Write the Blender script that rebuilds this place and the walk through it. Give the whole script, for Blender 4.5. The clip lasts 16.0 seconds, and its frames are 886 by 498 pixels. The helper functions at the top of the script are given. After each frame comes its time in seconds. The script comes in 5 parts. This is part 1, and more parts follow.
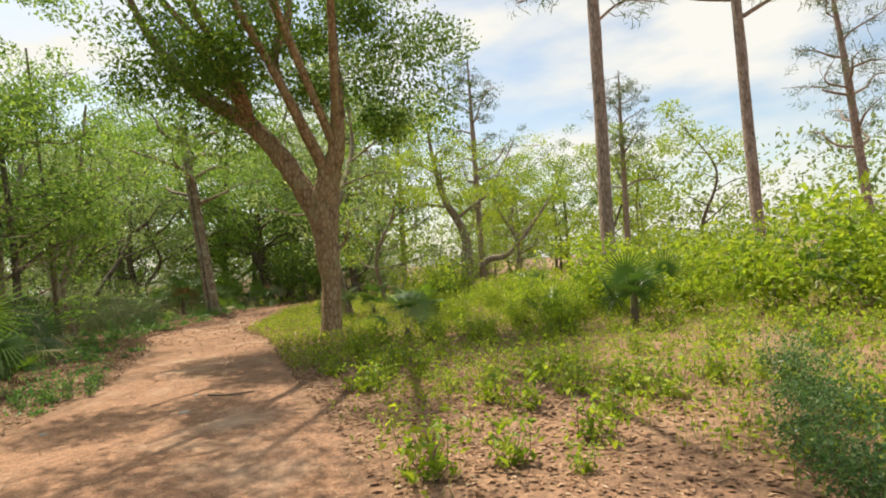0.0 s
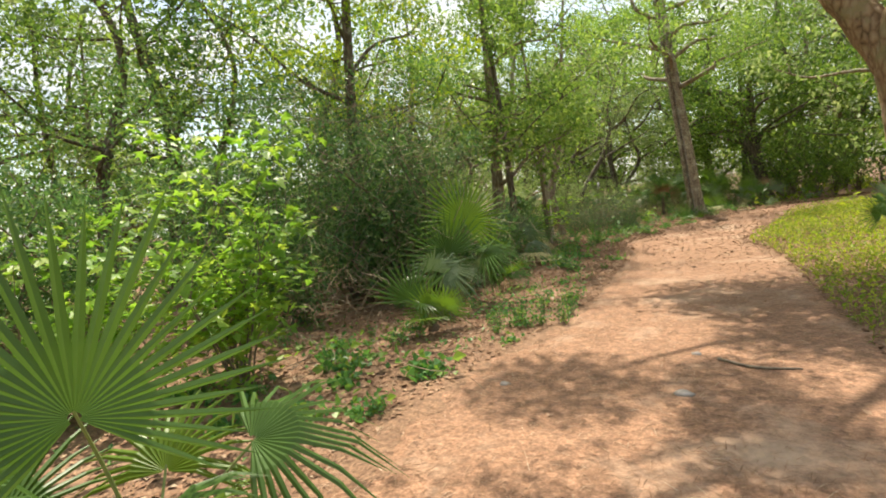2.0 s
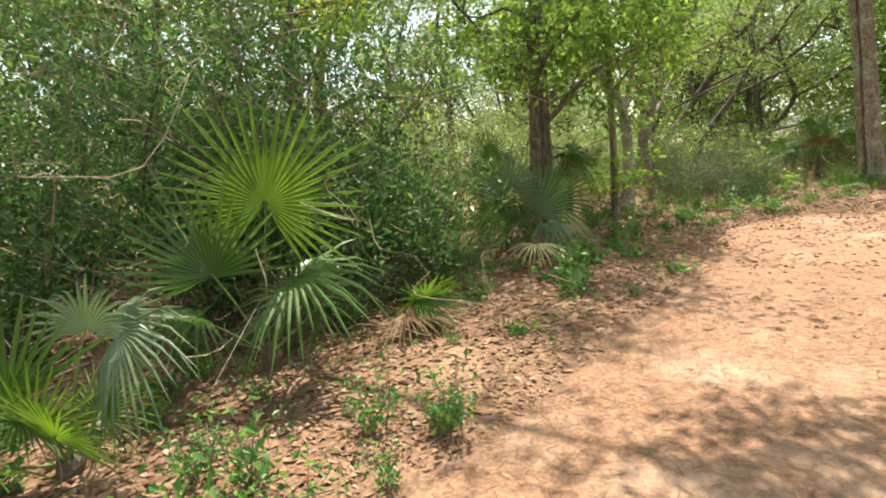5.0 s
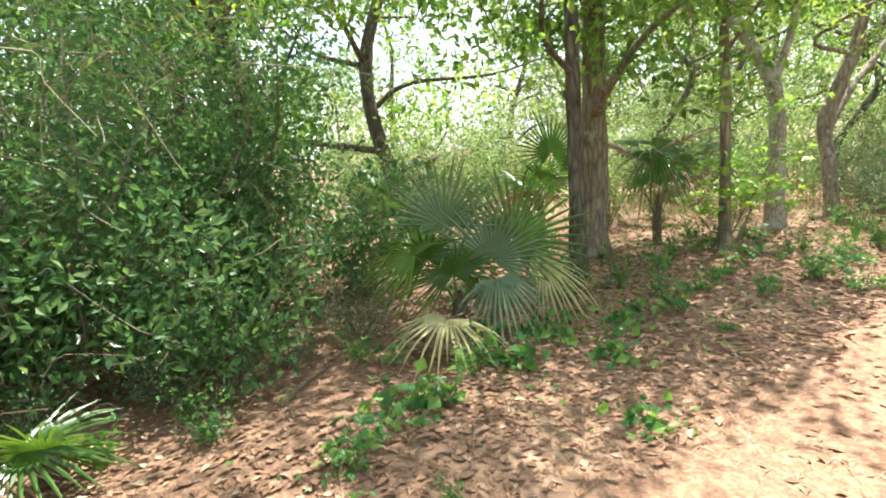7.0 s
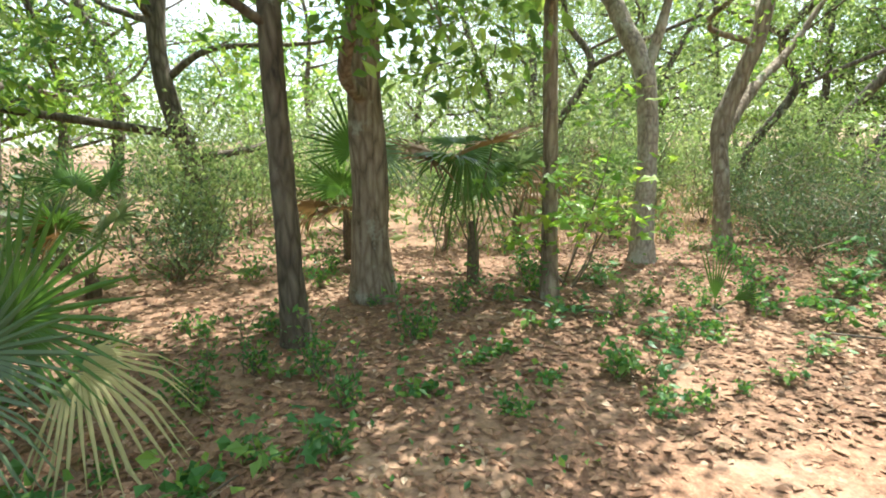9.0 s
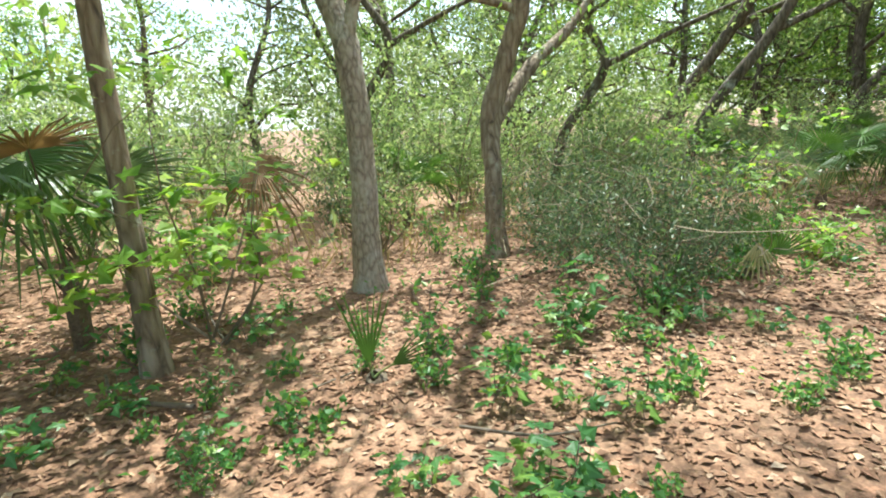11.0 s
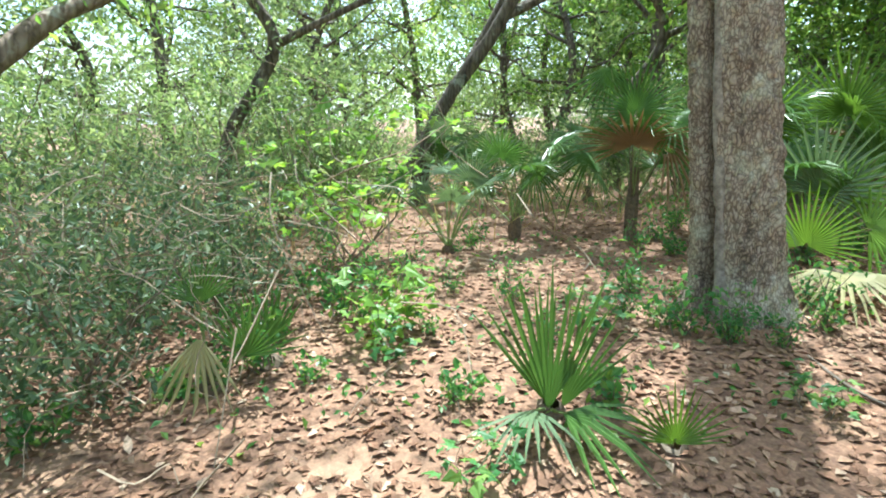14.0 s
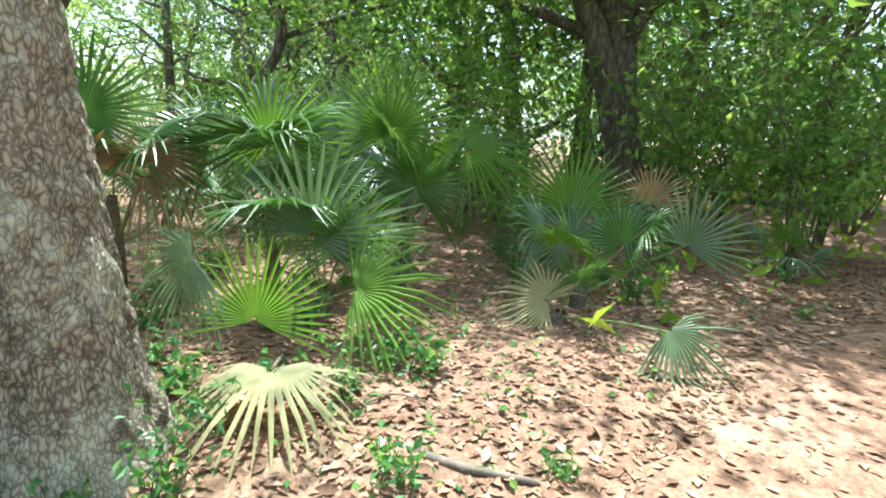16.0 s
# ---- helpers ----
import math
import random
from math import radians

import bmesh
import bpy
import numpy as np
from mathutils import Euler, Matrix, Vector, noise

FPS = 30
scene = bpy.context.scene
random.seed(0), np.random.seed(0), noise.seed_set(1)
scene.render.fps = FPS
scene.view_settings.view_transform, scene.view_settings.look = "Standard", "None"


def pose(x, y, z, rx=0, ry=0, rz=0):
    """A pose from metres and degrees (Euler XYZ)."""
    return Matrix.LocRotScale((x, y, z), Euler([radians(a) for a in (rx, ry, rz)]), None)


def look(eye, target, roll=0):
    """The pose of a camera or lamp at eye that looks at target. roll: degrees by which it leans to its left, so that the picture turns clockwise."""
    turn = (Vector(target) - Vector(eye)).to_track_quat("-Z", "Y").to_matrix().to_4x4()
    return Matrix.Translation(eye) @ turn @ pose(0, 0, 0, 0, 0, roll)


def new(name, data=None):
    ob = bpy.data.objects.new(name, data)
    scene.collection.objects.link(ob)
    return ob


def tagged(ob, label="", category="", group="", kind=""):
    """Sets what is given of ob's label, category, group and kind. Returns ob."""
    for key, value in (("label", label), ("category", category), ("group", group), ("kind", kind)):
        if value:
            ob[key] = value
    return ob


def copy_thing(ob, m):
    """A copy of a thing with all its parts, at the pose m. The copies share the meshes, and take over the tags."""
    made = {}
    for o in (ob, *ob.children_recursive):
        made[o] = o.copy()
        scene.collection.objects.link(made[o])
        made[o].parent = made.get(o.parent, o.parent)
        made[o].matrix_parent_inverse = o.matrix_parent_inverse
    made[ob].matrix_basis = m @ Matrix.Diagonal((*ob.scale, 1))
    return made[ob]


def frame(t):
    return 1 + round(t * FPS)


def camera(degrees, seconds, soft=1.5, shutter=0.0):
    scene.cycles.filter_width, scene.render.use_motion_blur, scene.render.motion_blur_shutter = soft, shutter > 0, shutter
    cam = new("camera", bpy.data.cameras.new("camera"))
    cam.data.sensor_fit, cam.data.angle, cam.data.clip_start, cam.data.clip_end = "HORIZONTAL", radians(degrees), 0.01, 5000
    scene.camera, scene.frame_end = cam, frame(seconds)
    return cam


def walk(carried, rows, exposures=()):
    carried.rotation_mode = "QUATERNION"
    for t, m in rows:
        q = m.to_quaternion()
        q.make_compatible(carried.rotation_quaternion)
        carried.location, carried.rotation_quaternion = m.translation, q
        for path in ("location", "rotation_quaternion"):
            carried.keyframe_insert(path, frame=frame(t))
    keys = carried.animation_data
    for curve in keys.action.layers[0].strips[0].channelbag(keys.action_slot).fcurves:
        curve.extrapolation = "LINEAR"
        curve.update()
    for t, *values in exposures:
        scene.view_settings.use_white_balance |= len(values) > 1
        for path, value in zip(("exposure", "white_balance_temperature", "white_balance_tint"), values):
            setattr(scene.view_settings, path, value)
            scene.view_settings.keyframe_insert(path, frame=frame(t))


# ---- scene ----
# camera and walk
cam = camera(79.4, 16.0, soft=1.9)
PATH = [
    (0, look((-0.81, -0.886, 1.545), (-0.491, 1.087, 1.601), -4.2)),
    (0.5, look((-0.973, -0.184, 1.582), (-0.983, 1.812, 1.711), -2.5)),
    (1, look((-1.213, 0.519, 1.585), (-1.58, 2.484, 1.624), -3.2)),
    (1.5, look((-1.498, 1.273, 1.546), (-2.359, 3.076, 1.447), -6.1)),
    (2, look((-1.799, 1.957, 1.573), (-3.069, 3.493, 1.408), -6.4)),
    (2.5, look((-2.037, 2.729, 1.555), (-3.412, 4.165, 1.343), -5.0)),
    (3, look((-2.252, 3.523, 1.556), (-3.714, 4.865, 1.314), -4.4)),
    (3.5, look((-2.43, 4.405, 1.541), (-3.946, 5.681, 1.271), -4.4)),
    (4, look((-2.599, 5.244, 1.519), (-4.151, 6.469, 1.221), -4.5)),
    (4.5, look((-2.709, 6.108, 1.479), (-4.261, 7.329, 1.161), -4.1)),
    (4.7, look((-2.763, 6.443, 1.498), (-4.32, 7.656, 1.174), -4.1)),
    (6.8, look((-3.54, 10.788, 1.681), (-5.421, 11.34, 1.286), -4.8)),
    (7, look((-3.693, 11.079, 1.65), (-5.593, 11.586, 1.286), -4.4)),
    (7.5, look((-4.158, 11.887, 1.561), (-6.078, 12.345, 1.242), -3.0)),
    (8, look((-4.58, 12.652, 1.52), (-6.478, 13.166, 1.155), -1.7)),
    (8.2, look((-4.748, 12.952, 1.531), (-6.626, 13.524, 1.149), -1.0)),
    (10.3, look((-5.64, 16.014, 1.663), (-7.452, 16.727, 1.204), -2.2)),
    (10.5, look((-5.71, 16.316, 1.62), (-7.489, 17.108, 1.164), -2.1)),
    (11, look((-5.818, 17.036, 1.557), (-7.549, 17.924, 1.093), -2.9)),
    (11.5, look((-5.88, 17.745, 1.515), (-7.562, 18.72, 1.045), -3.3)),
    (12, look((-5.894, 18.417, 1.51), (-7.519, 19.476, 1.026), -3.2)),
    (12.5, look((-5.894, 19.104, 1.485), (-7.455, 20.251, 0.988), -2.5)),
    (13, look((-5.886, 19.77, 1.462), (-7.404, 20.975, 0.97), -1.8)),
    (13.5, look((-5.921, 20.467, 1.435), (-7.414, 21.708, 0.955), -1.1)),
    (14, look((-5.962, 21.144, 1.403), (-7.478, 22.359, 0.926), -1.1)),
    (14.5, look((-5.949, 21.89, 1.414), (-7.387, 23.203, 0.959), -0.2)),
    (15, look((-5.829, 22.567, 1.418), (-7.095, 24.051, 0.974), 1.9)),
    (15.5, look((-5.628, 23.233, 1.413), (-6.596, 24.933, 0.995), 3.5)),
    (16, look((-5.338, 23.834, 1.427), (-6.129, 25.62, 0.998), 3.0)),
]
walk(cam, PATH, exposures=[(0.0, 0.5, 7700, 6), (2.0, 0.8, 7500, 6), (4.7, 1.05, 7300, 6), (7.0, 1.8, 6500, 5), (11.0, 1.4, 6200, 1), (13.5, 1.55, 5600, 0), (16.0, 1.8, 5600, 0)])

# ---------------------------------------------------------------- world, sun, exposure
SUN_AZ = radians(38)      # from +y towards -x
SUN_EL = radians(65)
world = bpy.data.worlds.new("sky")
scene.world = world
world.use_nodes = True
wn, wl = world.node_tree.nodes, world.node_tree.links
wn.clear()
w_out = wn.new("ShaderNodeOutputWorld")
w_bg = wn.new("ShaderNodeBackground")
w_sky = wn.new("ShaderNodeTexSky")
w_sky.sky_type = "NISHITA"
w_sky.sun_disc = False
w_sky.sun_elevation = SUN_EL
w_sky.sun_rotation = -SUN_AZ
w_sky.dust_density = 2.0
w_co = wn.new("ShaderNodeTexCoord")
w_map = wn.new("ShaderNodeMapping")
w_map.inputs["Scale"].default_value = (1.6, 1.6, 5.0)
w_noise = wn.new("ShaderNodeTexNoise")
w_noise.inputs["Scale"].default_value = 2.2
w_noise.inputs["Detail"].default_value = 8
w_ramp = wn.new("ShaderNodeValToRGB")
w_ramp.color_ramp.elements[0].position = 0.40
w_ramp.color_ramp.elements[1].position = 0.62
w_mix = wn.new("ShaderNodeMix")
w_mix.data_type = "RGBA"
w_mix.inputs["B"].default_value = (4.3, 4.5, 4.9, 1)
wl.new(w_co.outputs["Generated"], w_map.inputs["Vector"])
wl.new(w_map.outputs["Vector"], w_noise.inputs["Vector"])
wl.new(w_noise.outputs["Fac"], w_ramp.inputs["Fac"])
wl.new(w_ramp.outputs["Color"], w_mix.inputs["Factor"])
wl.new(w_sky.outputs["Color"], w_mix.inputs["A"])
wl.new(w_mix.outputs["Result"], w_bg.inputs["Color"])
wl.new(w_bg.outputs["Background"], w_out.inputs["Surface"])
w_bg.inputs["Strength"].default_value = 0.15
sun = new("sun", bpy.data.lights.new("sun", "SUN"))
sun.data.energy = 4.5
sun.data.angle = radians(0.6)
sun.data.color = (1.0, 0.96, 0.9)
SUN_DIR = Vector((-math.sin(SUN_AZ) * math.cos(SUN_EL), math.cos(SUN_AZ) * math.cos(SUN_EL), math.sin(SUN_EL)))
sun.matrix_world = look(SUN_DIR * 60, (0, 0, 0))


# ---------------------------------------------------------------- materials
def nodes_of(name):
    m = bpy.data.materials.new(name)
    m.use_nodes = True
    n, l = m.node_tree.nodes, m.node_tree.links
    return m, n, l, n["Principled BSDF"]


def ramp(n, l, fac, stops):
    r = n.new("ShaderNodeValToRGB")
    while len(r.color_ramp.elements) < len(stops):
        r.color_ramp.elements.new(0.5)
    for e, (p, c) in zip(r.color_ramp.elements, stops):
        e.position, e.color = p, (*c, 1)
    l.new(fac, r.inputs["Fac"])
    return r.outputs["Color"]


def noise_of(n, l, scale, detail=4, co=None, rough=0.55):
    t = n.new("ShaderNodeTexNoise")
    t.inputs["Scale"].default_value = scale
    t.inputs["Detail"].default_value = detail
    t.inputs["Roughness"].default_value = rough
    if co is not None:
        l.new(co, t.inputs["Vector"])
    return t.outputs["Fac"]


def mixed(n, l, fac, a, b, mode="MIX"):
    m = n.new("ShaderNodeMix")
    m.data_type, m.blend_type = "RGBA", mode
    for key, v in (("Factor", fac), ("A", a), ("B", b)):
        if isinstance(v, (int, float)):
            m.inputs[key].default_value = v
        elif isinstance(v, tuple):
            m.inputs[key].default_value = (*v, 1)
        else:
            l.new(v, m.inputs[key])
    return m.outputs["Result"]


def bumped(n, l, bsdf, height, strength, dist):
    b = n.new("ShaderNodeBump")
    b.inputs["Strength"].default_value, b.inputs["Distance"].default_value = strength, dist
    l.new(height, b.inputs["Height"])
    l.new(b.outputs["Normal"], bsdf.inputs["Normal"])


def object_co(n):
    return n.new("ShaderNodeTexCoord").outputs["Object"]


def leaf_material(name, stops, gloss=0.45, through_light=0.45):
    """Thin leaf: reflects and lets light through; colour varies from leaf to leaf and by patches."""
    m, n, l, b = nodes_of(name)
    geo = n.new("ShaderNodeNewGeometry")
    base = ramp(n, l, geo.outputs["Random Per Island"], stops)
    patch = ramp(n, l, noise_of(n, l, 0.9, 3, object_co(n)), [(0.3, (0.72, 0.74, 0.7)), (0.7, (1.2, 1.15, 1.0))])
    col = mixed(n, l, 1.0, base, patch, "MULTIPLY")
    l.new(col, b.inputs["Base Color"])
    b.inputs["Roughness"].default_value = gloss
    b.inputs["Specular IOR Level"].default_value = 0.4
    tr = n.new("ShaderNodeBsdfTranslucent")
    warm = mixed(n, l, 1.0, col, (1.2, 1.2, 0.75), "MULTIPLY")
    l.new(warm, tr.inputs["Color"])
    mix = n.new("ShaderNodeMixShader")
    mix.inputs[0].default_value = through_light
    l.new(b.outputs[0], mix.inputs[1])
    l.new(tr.outputs[0], mix.inputs[2])
    l.new(mix.outputs[0], n["Material Output"].inputs["Surface"])
    return m


def bark_material(name, dark, mid, pale, stretch=0.25, scale=9.0, lichen=(0.42, 0.44, 0.36), lichen_at=0.62, depth=0.03, cracks=False):
    m, n, l, b = nodes_of(name)
    mp = n.new("ShaderNodeMapping")
    mp.inputs["Scale"].default_value = (1, 1, stretch)
    l.new(object_co(n), mp.inputs["Vector"])
    co = mp.outputs["Vector"]
    rough = noise_of(n, l, scale, 8, co, 0.68)
    vor = n.new("ShaderNodeTexVoronoi")
    vor.feature = "DISTANCE_TO_EDGE"
    vor.inputs["Scale"].default_value = scale * 1.6
    l.new(co, vor.inputs["Vector"])
    furrow = n.new("ShaderNodeMath")
    furrow.operation = "MULTIPLY_ADD"
    l.new(vor.outputs["Distance"], furrow.inputs[0])
    furrow.inputs[1].default_value = 0.9
    l.new(rough, furrow.inputs[2])
    col = ramp(n, l, furrow.outputs[0], [(0.36, dark), (0.55, mid), (0.85, pale)])
    spots = ramp(n, l, noise_of(n, l, 3.3, 6, object_co(n), 0.7), [(lichen_at - 0.06, (0, 0, 0)), (lichen_at + 0.05, (0.75, 0.75, 0.75))])
    col = mixed(n, l, spots, col, lichen)
    if cracks:
        mp2 = n.new("ShaderNodeMapping")
        mp2.inputs["Scale"].default_value = (1, 1, 0.5)
        l.new(object_co(n), mp2.inputs["Vector"])
        wob = n.new("ShaderNodeVectorMath")
        wob.operation = "MULTIPLY_ADD"
        nz = n.new("ShaderNodeTexNoise")
        nz.inputs["Scale"].default_value = 18
        l.new(mp2.outputs["Vector"], nz.inputs["Vector"])
        l.new(nz.outputs["Color"], wob.inputs[0])
        wob.inputs[1].default_value = (0.07, 0.07, 0.07)
        l.new(mp2.outputs["Vector"], wob.inputs[2])
        plates = n.new("ShaderNodeTexVoronoi")
        plates.feature = "DISTANCE_TO_EDGE"
        plates.inputs["Scale"].default_value = 42
        l.new(wob.outputs[0], plates.inputs["Vector"])
        col = mixed(n, l, ramp(n, l, plates.outputs["Distance"], [(0.0, (0.55, 0.55, 0.55)), (0.16, (0, 0, 0))]), col, dark)
        l.new(plates.outputs["Distance"], furrow.inputs[0])
    l.new(col, b.inputs["Base Color"])
    b.inputs["Roughness"].default_value = 0.92
    bumped(n, l, b, furrow.outputs[0], 0.9, depth)
    return m


def litter_leaf_material():
    m, n, l, b = nodes_of("fallen_leaf")
    geo = n.new("ShaderNodeNewGeometry")
    info = n.new("ShaderNodeObjectInfo")
    add = n.new("ShaderNodeMath")
    add.operation = "ADD"
    l.new(geo.outputs["Random Per Island"], add.inputs[0])
    l.new(info.outputs["Random"], add.inputs[1])
    fr = n.new("ShaderNodeMath")
    fr.operation = "FRACT"
    l.new(add.outputs[0], fr.inputs[0])
    col = ramp(n, l, fr.outputs[0], [(0.0, (0.17, 0.095, 0.058)), (0.25, (0.255, 0.14, 0.084)), (0.6, (0.34, 0.195, 0.12)), (0.9, (0.41, 0.26, 0.165)), (1.0, (0.5, 0.38, 0.27))])
    grain = ramp(n, l, noise_of(n, l, 60, 3, object_co(n)), [(0.3, (0.75, 0.75, 0.75)), (0.7, (1.15, 1.15, 1.15))])
    l.new(mixed(n, l, 1.0, col, grain, "MULTIPLY"), b.inputs["Base Color"])
    b.inputs["Roughness"].default_value = 0.8
    b.inputs["Specular IOR Level"].default_value = 0.25
    return m


def ground_material(name, a, bcol, c, sand):
    m, n, l, b = nodes_of(name)
    co = object_co(n)
    fine = noise_of(n, l, 38, 6, co, 0.7)
    vor = n.new("ShaderNodeTexVoronoi")
    vor.inputs["Scale"].default_value = 19
    l.new(co, vor.inputs["Vector"])
    col = ramp(n, l, fine, [(0.28, a), (0.52, bcol), (0.75, c)])
    flecks = ramp(n, l, vor.outputs["Color"], [(0.0, (0.6, 0.6, 0.6)), (1.0, (1.25, 1.2, 1.15))])
    col = mixed(n, l, 0.8, col, flecks, "MULTIPLY")
    patch = ramp(n, l, noise_of(n, l, 0.7, 5, co, 0.6), [(0.52, (0, 0, 0)), (0.72, (0.8, 0.8, 0.8))])
    col = mixed(n, l, patch, col, sand)
    l.new(col, b.inputs["Base Color"])
    b.inputs["Roughness"].default_value = 0.95
    h = n.new("ShaderNodeMath")
    h.operation = "ADD"
    l.new(fine, h.inputs[0])
    l.new(vor.outputs["Distance"], h.inputs[1])
    bumped(n, l, b, h.outputs[0], 0.6, 0.012)
    return m


def plain_noise_material(name, lo, hi, scale, rough=0.8):
    m, n, l, b = nodes_of(name)
    f = noise_of(n, l, scale, 6, object_co(n), 0.65)
    l.new(ramp(n, l, f, [(0.3, lo), (0.7, hi)]), b.inputs["Base Color"])
    b.inputs["Roughness"].default_value = rough
    bumped(n, l, b, f, 0.5, 0.01)
    return m


OAK_LEAF = leaf_material("oak_leaf", [(0, (0.07, 0.14, 0.035)), (0.5, (0.13, 0.24, 0.055)), (1, (0.26, 0.37, 0.08))], 0.45, 0.55)
WOODS_LEAF = leaf_material("woods_leaf", [(0, (0.09, 0.18, 0.05)), (0.5, (0.19, 0.33, 0.09)), (1, (0.36, 0.48, 0.14))], 0.45, 0.55)
# greyed and lightened: sunlit haze of the background woods is in this colour
HAZE_LEAF = leaf_material("sun_haze_leaf", [(0, (0.13, 0.21, 0.10)), (0.5, (0.23, 0.32, 0.165)), (1, (0.38, 0.45, 0.27))], 0.5, 0.55)
# darker green for evergreen thickets, with their shade put into the colour
SHADE_TINT_LEAF = leaf_material("shade_tinted_leaf", [(0, (0.06, 0.14, 0.06)), (0.6, (0.11, 0.23, 0.09)), (1, (0.22, 0.34, 0.15))], 0.35, 0.45)
GREY_LEAF = leaf_material("grey_green_leaf", [(0, (0.06, 0.11, 0.06)), (0.6, (0.12, 0.185, 0.105)), (1, (0.23, 0.29, 0.19))], 0.4, 0.4)
PINE_NEEDLE = leaf_material("pine_needle", [(0, (0.05, 0.085, 0.03)), (1, (0.13, 0.18, 0.07))], 0.5, 0.3)
# brighter yellow-green: the clearing's sunlight is put into the leaf colour
SUN_TINT_LEAF = leaf_material("sun_tinted_leaf", [(0, (0.15, 0.27, 0.035)), (0.5, (0.31, 0.43, 0.055)), (1, (0.46, 0.53, 0.075))], 0.45, 0.55)
GUM_LEAF = leaf_material("sweetgum_leaf", [(0, (0.16, 0.33, 0.06)), (0.6, (0.27, 0.46, 0.09)), (1, (0.42, 0.56, 0.12))], 0.4, 0.55)
WEED_LEAF = leaf_material("weed_leaf", [(0, (0.07, 0.2, 0.07)), (0.6, (0.12, 0.29, 0.09)), (1, (0.26, 0.4, 0.09))], 0.4, 0.45)
PALM_LEAF = leaf_material("palmetto_blade", [(0, (0.05, 0.12, 0.03)), (0.6, (0.09, 0.18, 0.045)), (1, (0.17, 0.25, 0.07))], 0.33, 0.35)
PALM_BRIGHT = leaf_material("palmetto_bright_blade", [(0, (0.09, 0.19, 0.03)), (0.6, (0.15, 0.26, 0.04)), (1, (0.25, 0.33, 0.06))], 0.35, 0.45)
PALM_GREY = leaf_material("palmetto_grey_blade", [(0, (0.09, 0.16, 0.09)), (1, (0.2, 0.27, 0.17))], 0.32, 0.3)
PALM_DRY = leaf_material("palmetto_dry_blade", [(0, (0.27, 0.27, 0.13)), (0.5, (0.38, 0.36, 0.19)), (1, (0.52, 0.47, 0.29))], 0.6, 0.25)
PALM_BROWN = leaf_material("palmetto_brown_blade", [(0, (0.14, 0.08, 0.045)), (1, (0.34, 0.22, 0.13))], 0.6, 0.2)
GRASS = leaf_material("grass_blade", [(0, (0.13, 0.2, 0.04)), (0.5, (0.26, 0.32, 0.06)), (0.85, (0.4, 0.4, 0.1)), (1, (0.5, 0.42, 0.24))], 0.5, 0.4)
STRAW = leaf_material("straw_blade", [(0, (0.35, 0.26, 0.13)), (1, (0.55, 0.46, 0.26))], 0.6, 0.25)
LITTER = litter_leaf_material()
GROUND = ground_material("leaf_litter_ground", (0.11, 0.062, 0.04), (0.25, 0.143, 0.088), (0.42, 0.27, 0.17), (0.4, 0.26, 0.165))
TRAIL = ground_material("trail_pine_straw", (0.13, 0.068, 0.04), (0.32, 0.175, 0.108), (0.47, 0.295, 0.195), (0.5, 0.365, 0.265))
OAK_BARK = bark_material("oak_bark", (0.06, 0.045, 0.03), (0.2, 0.15, 0.105), (0.34, 0.28, 0.21))
MOSSY_BARK = bark_material("mossy_oak_bark", (0.09, 0.055, 0.03), (0.27, 0.175, 0.1), (0.42, 0.31, 0.2), 0.5, 7, (0.3, 0.26, 0.14), 0.58, 0.05)
PALE_BARK = bark_material("pale_bark", (0.12, 0.095, 0.075), (0.27, 0.225, 0.18), (0.42, 0.36, 0.3), 0.45, 12, (0.46, 0.44, 0.38), 0.56, 0.02)
DARK_BARK = bark_material("dark_bark", (0.03, 0.024, 0.018), (0.1, 0.078, 0.055), (0.2, 0.165, 0.125), lichen_at=0.66)
PINE_BARK = bark_material("pine_bark", (0.08, 0.055, 0.045), (0.24, 0.17, 0.14), (0.36, 0.28, 0.24), 0.35, 6, (0.4, 0.3, 0.25), 0.66)
PLATED_BARK = bark_material("plated_bark", (0.055, 0.04, 0.03), (0.24, 0.18, 0.13), (0.43, 0.355, 0.27), 0.3, 11, (0.55, 0.52, 0.4), 0.56, 0.012, True)
SCAR_WOOD = plain_noise_material("weathered_wood", (0.1, 0.08, 0.062), (0.4, 0.35, 0.29), 22)
TWIG = plain_noise_material("twig", (0.09, 0.07, 0.05), (0.24, 0.19, 0.14), 20)
DEAD_VINE = plain_noise_material("dead_vine", (0.16, 0.12, 0.08), (0.36, 0.28, 0.19), 8)
MOSS = leaf_material("hanging_moss", [(0, (0.16, 0.17, 0.12)), (1, (0.32, 0.32, 0.24))], 0.8, 0.3)
STONE = plain_noise_material("grey_stone", (0.2, 0.17, 0.15), (0.36, 0.32, 0.29), 12)


# ---------------------------------------------------------------- mesh tools
rng = np.random.default_rng(11)


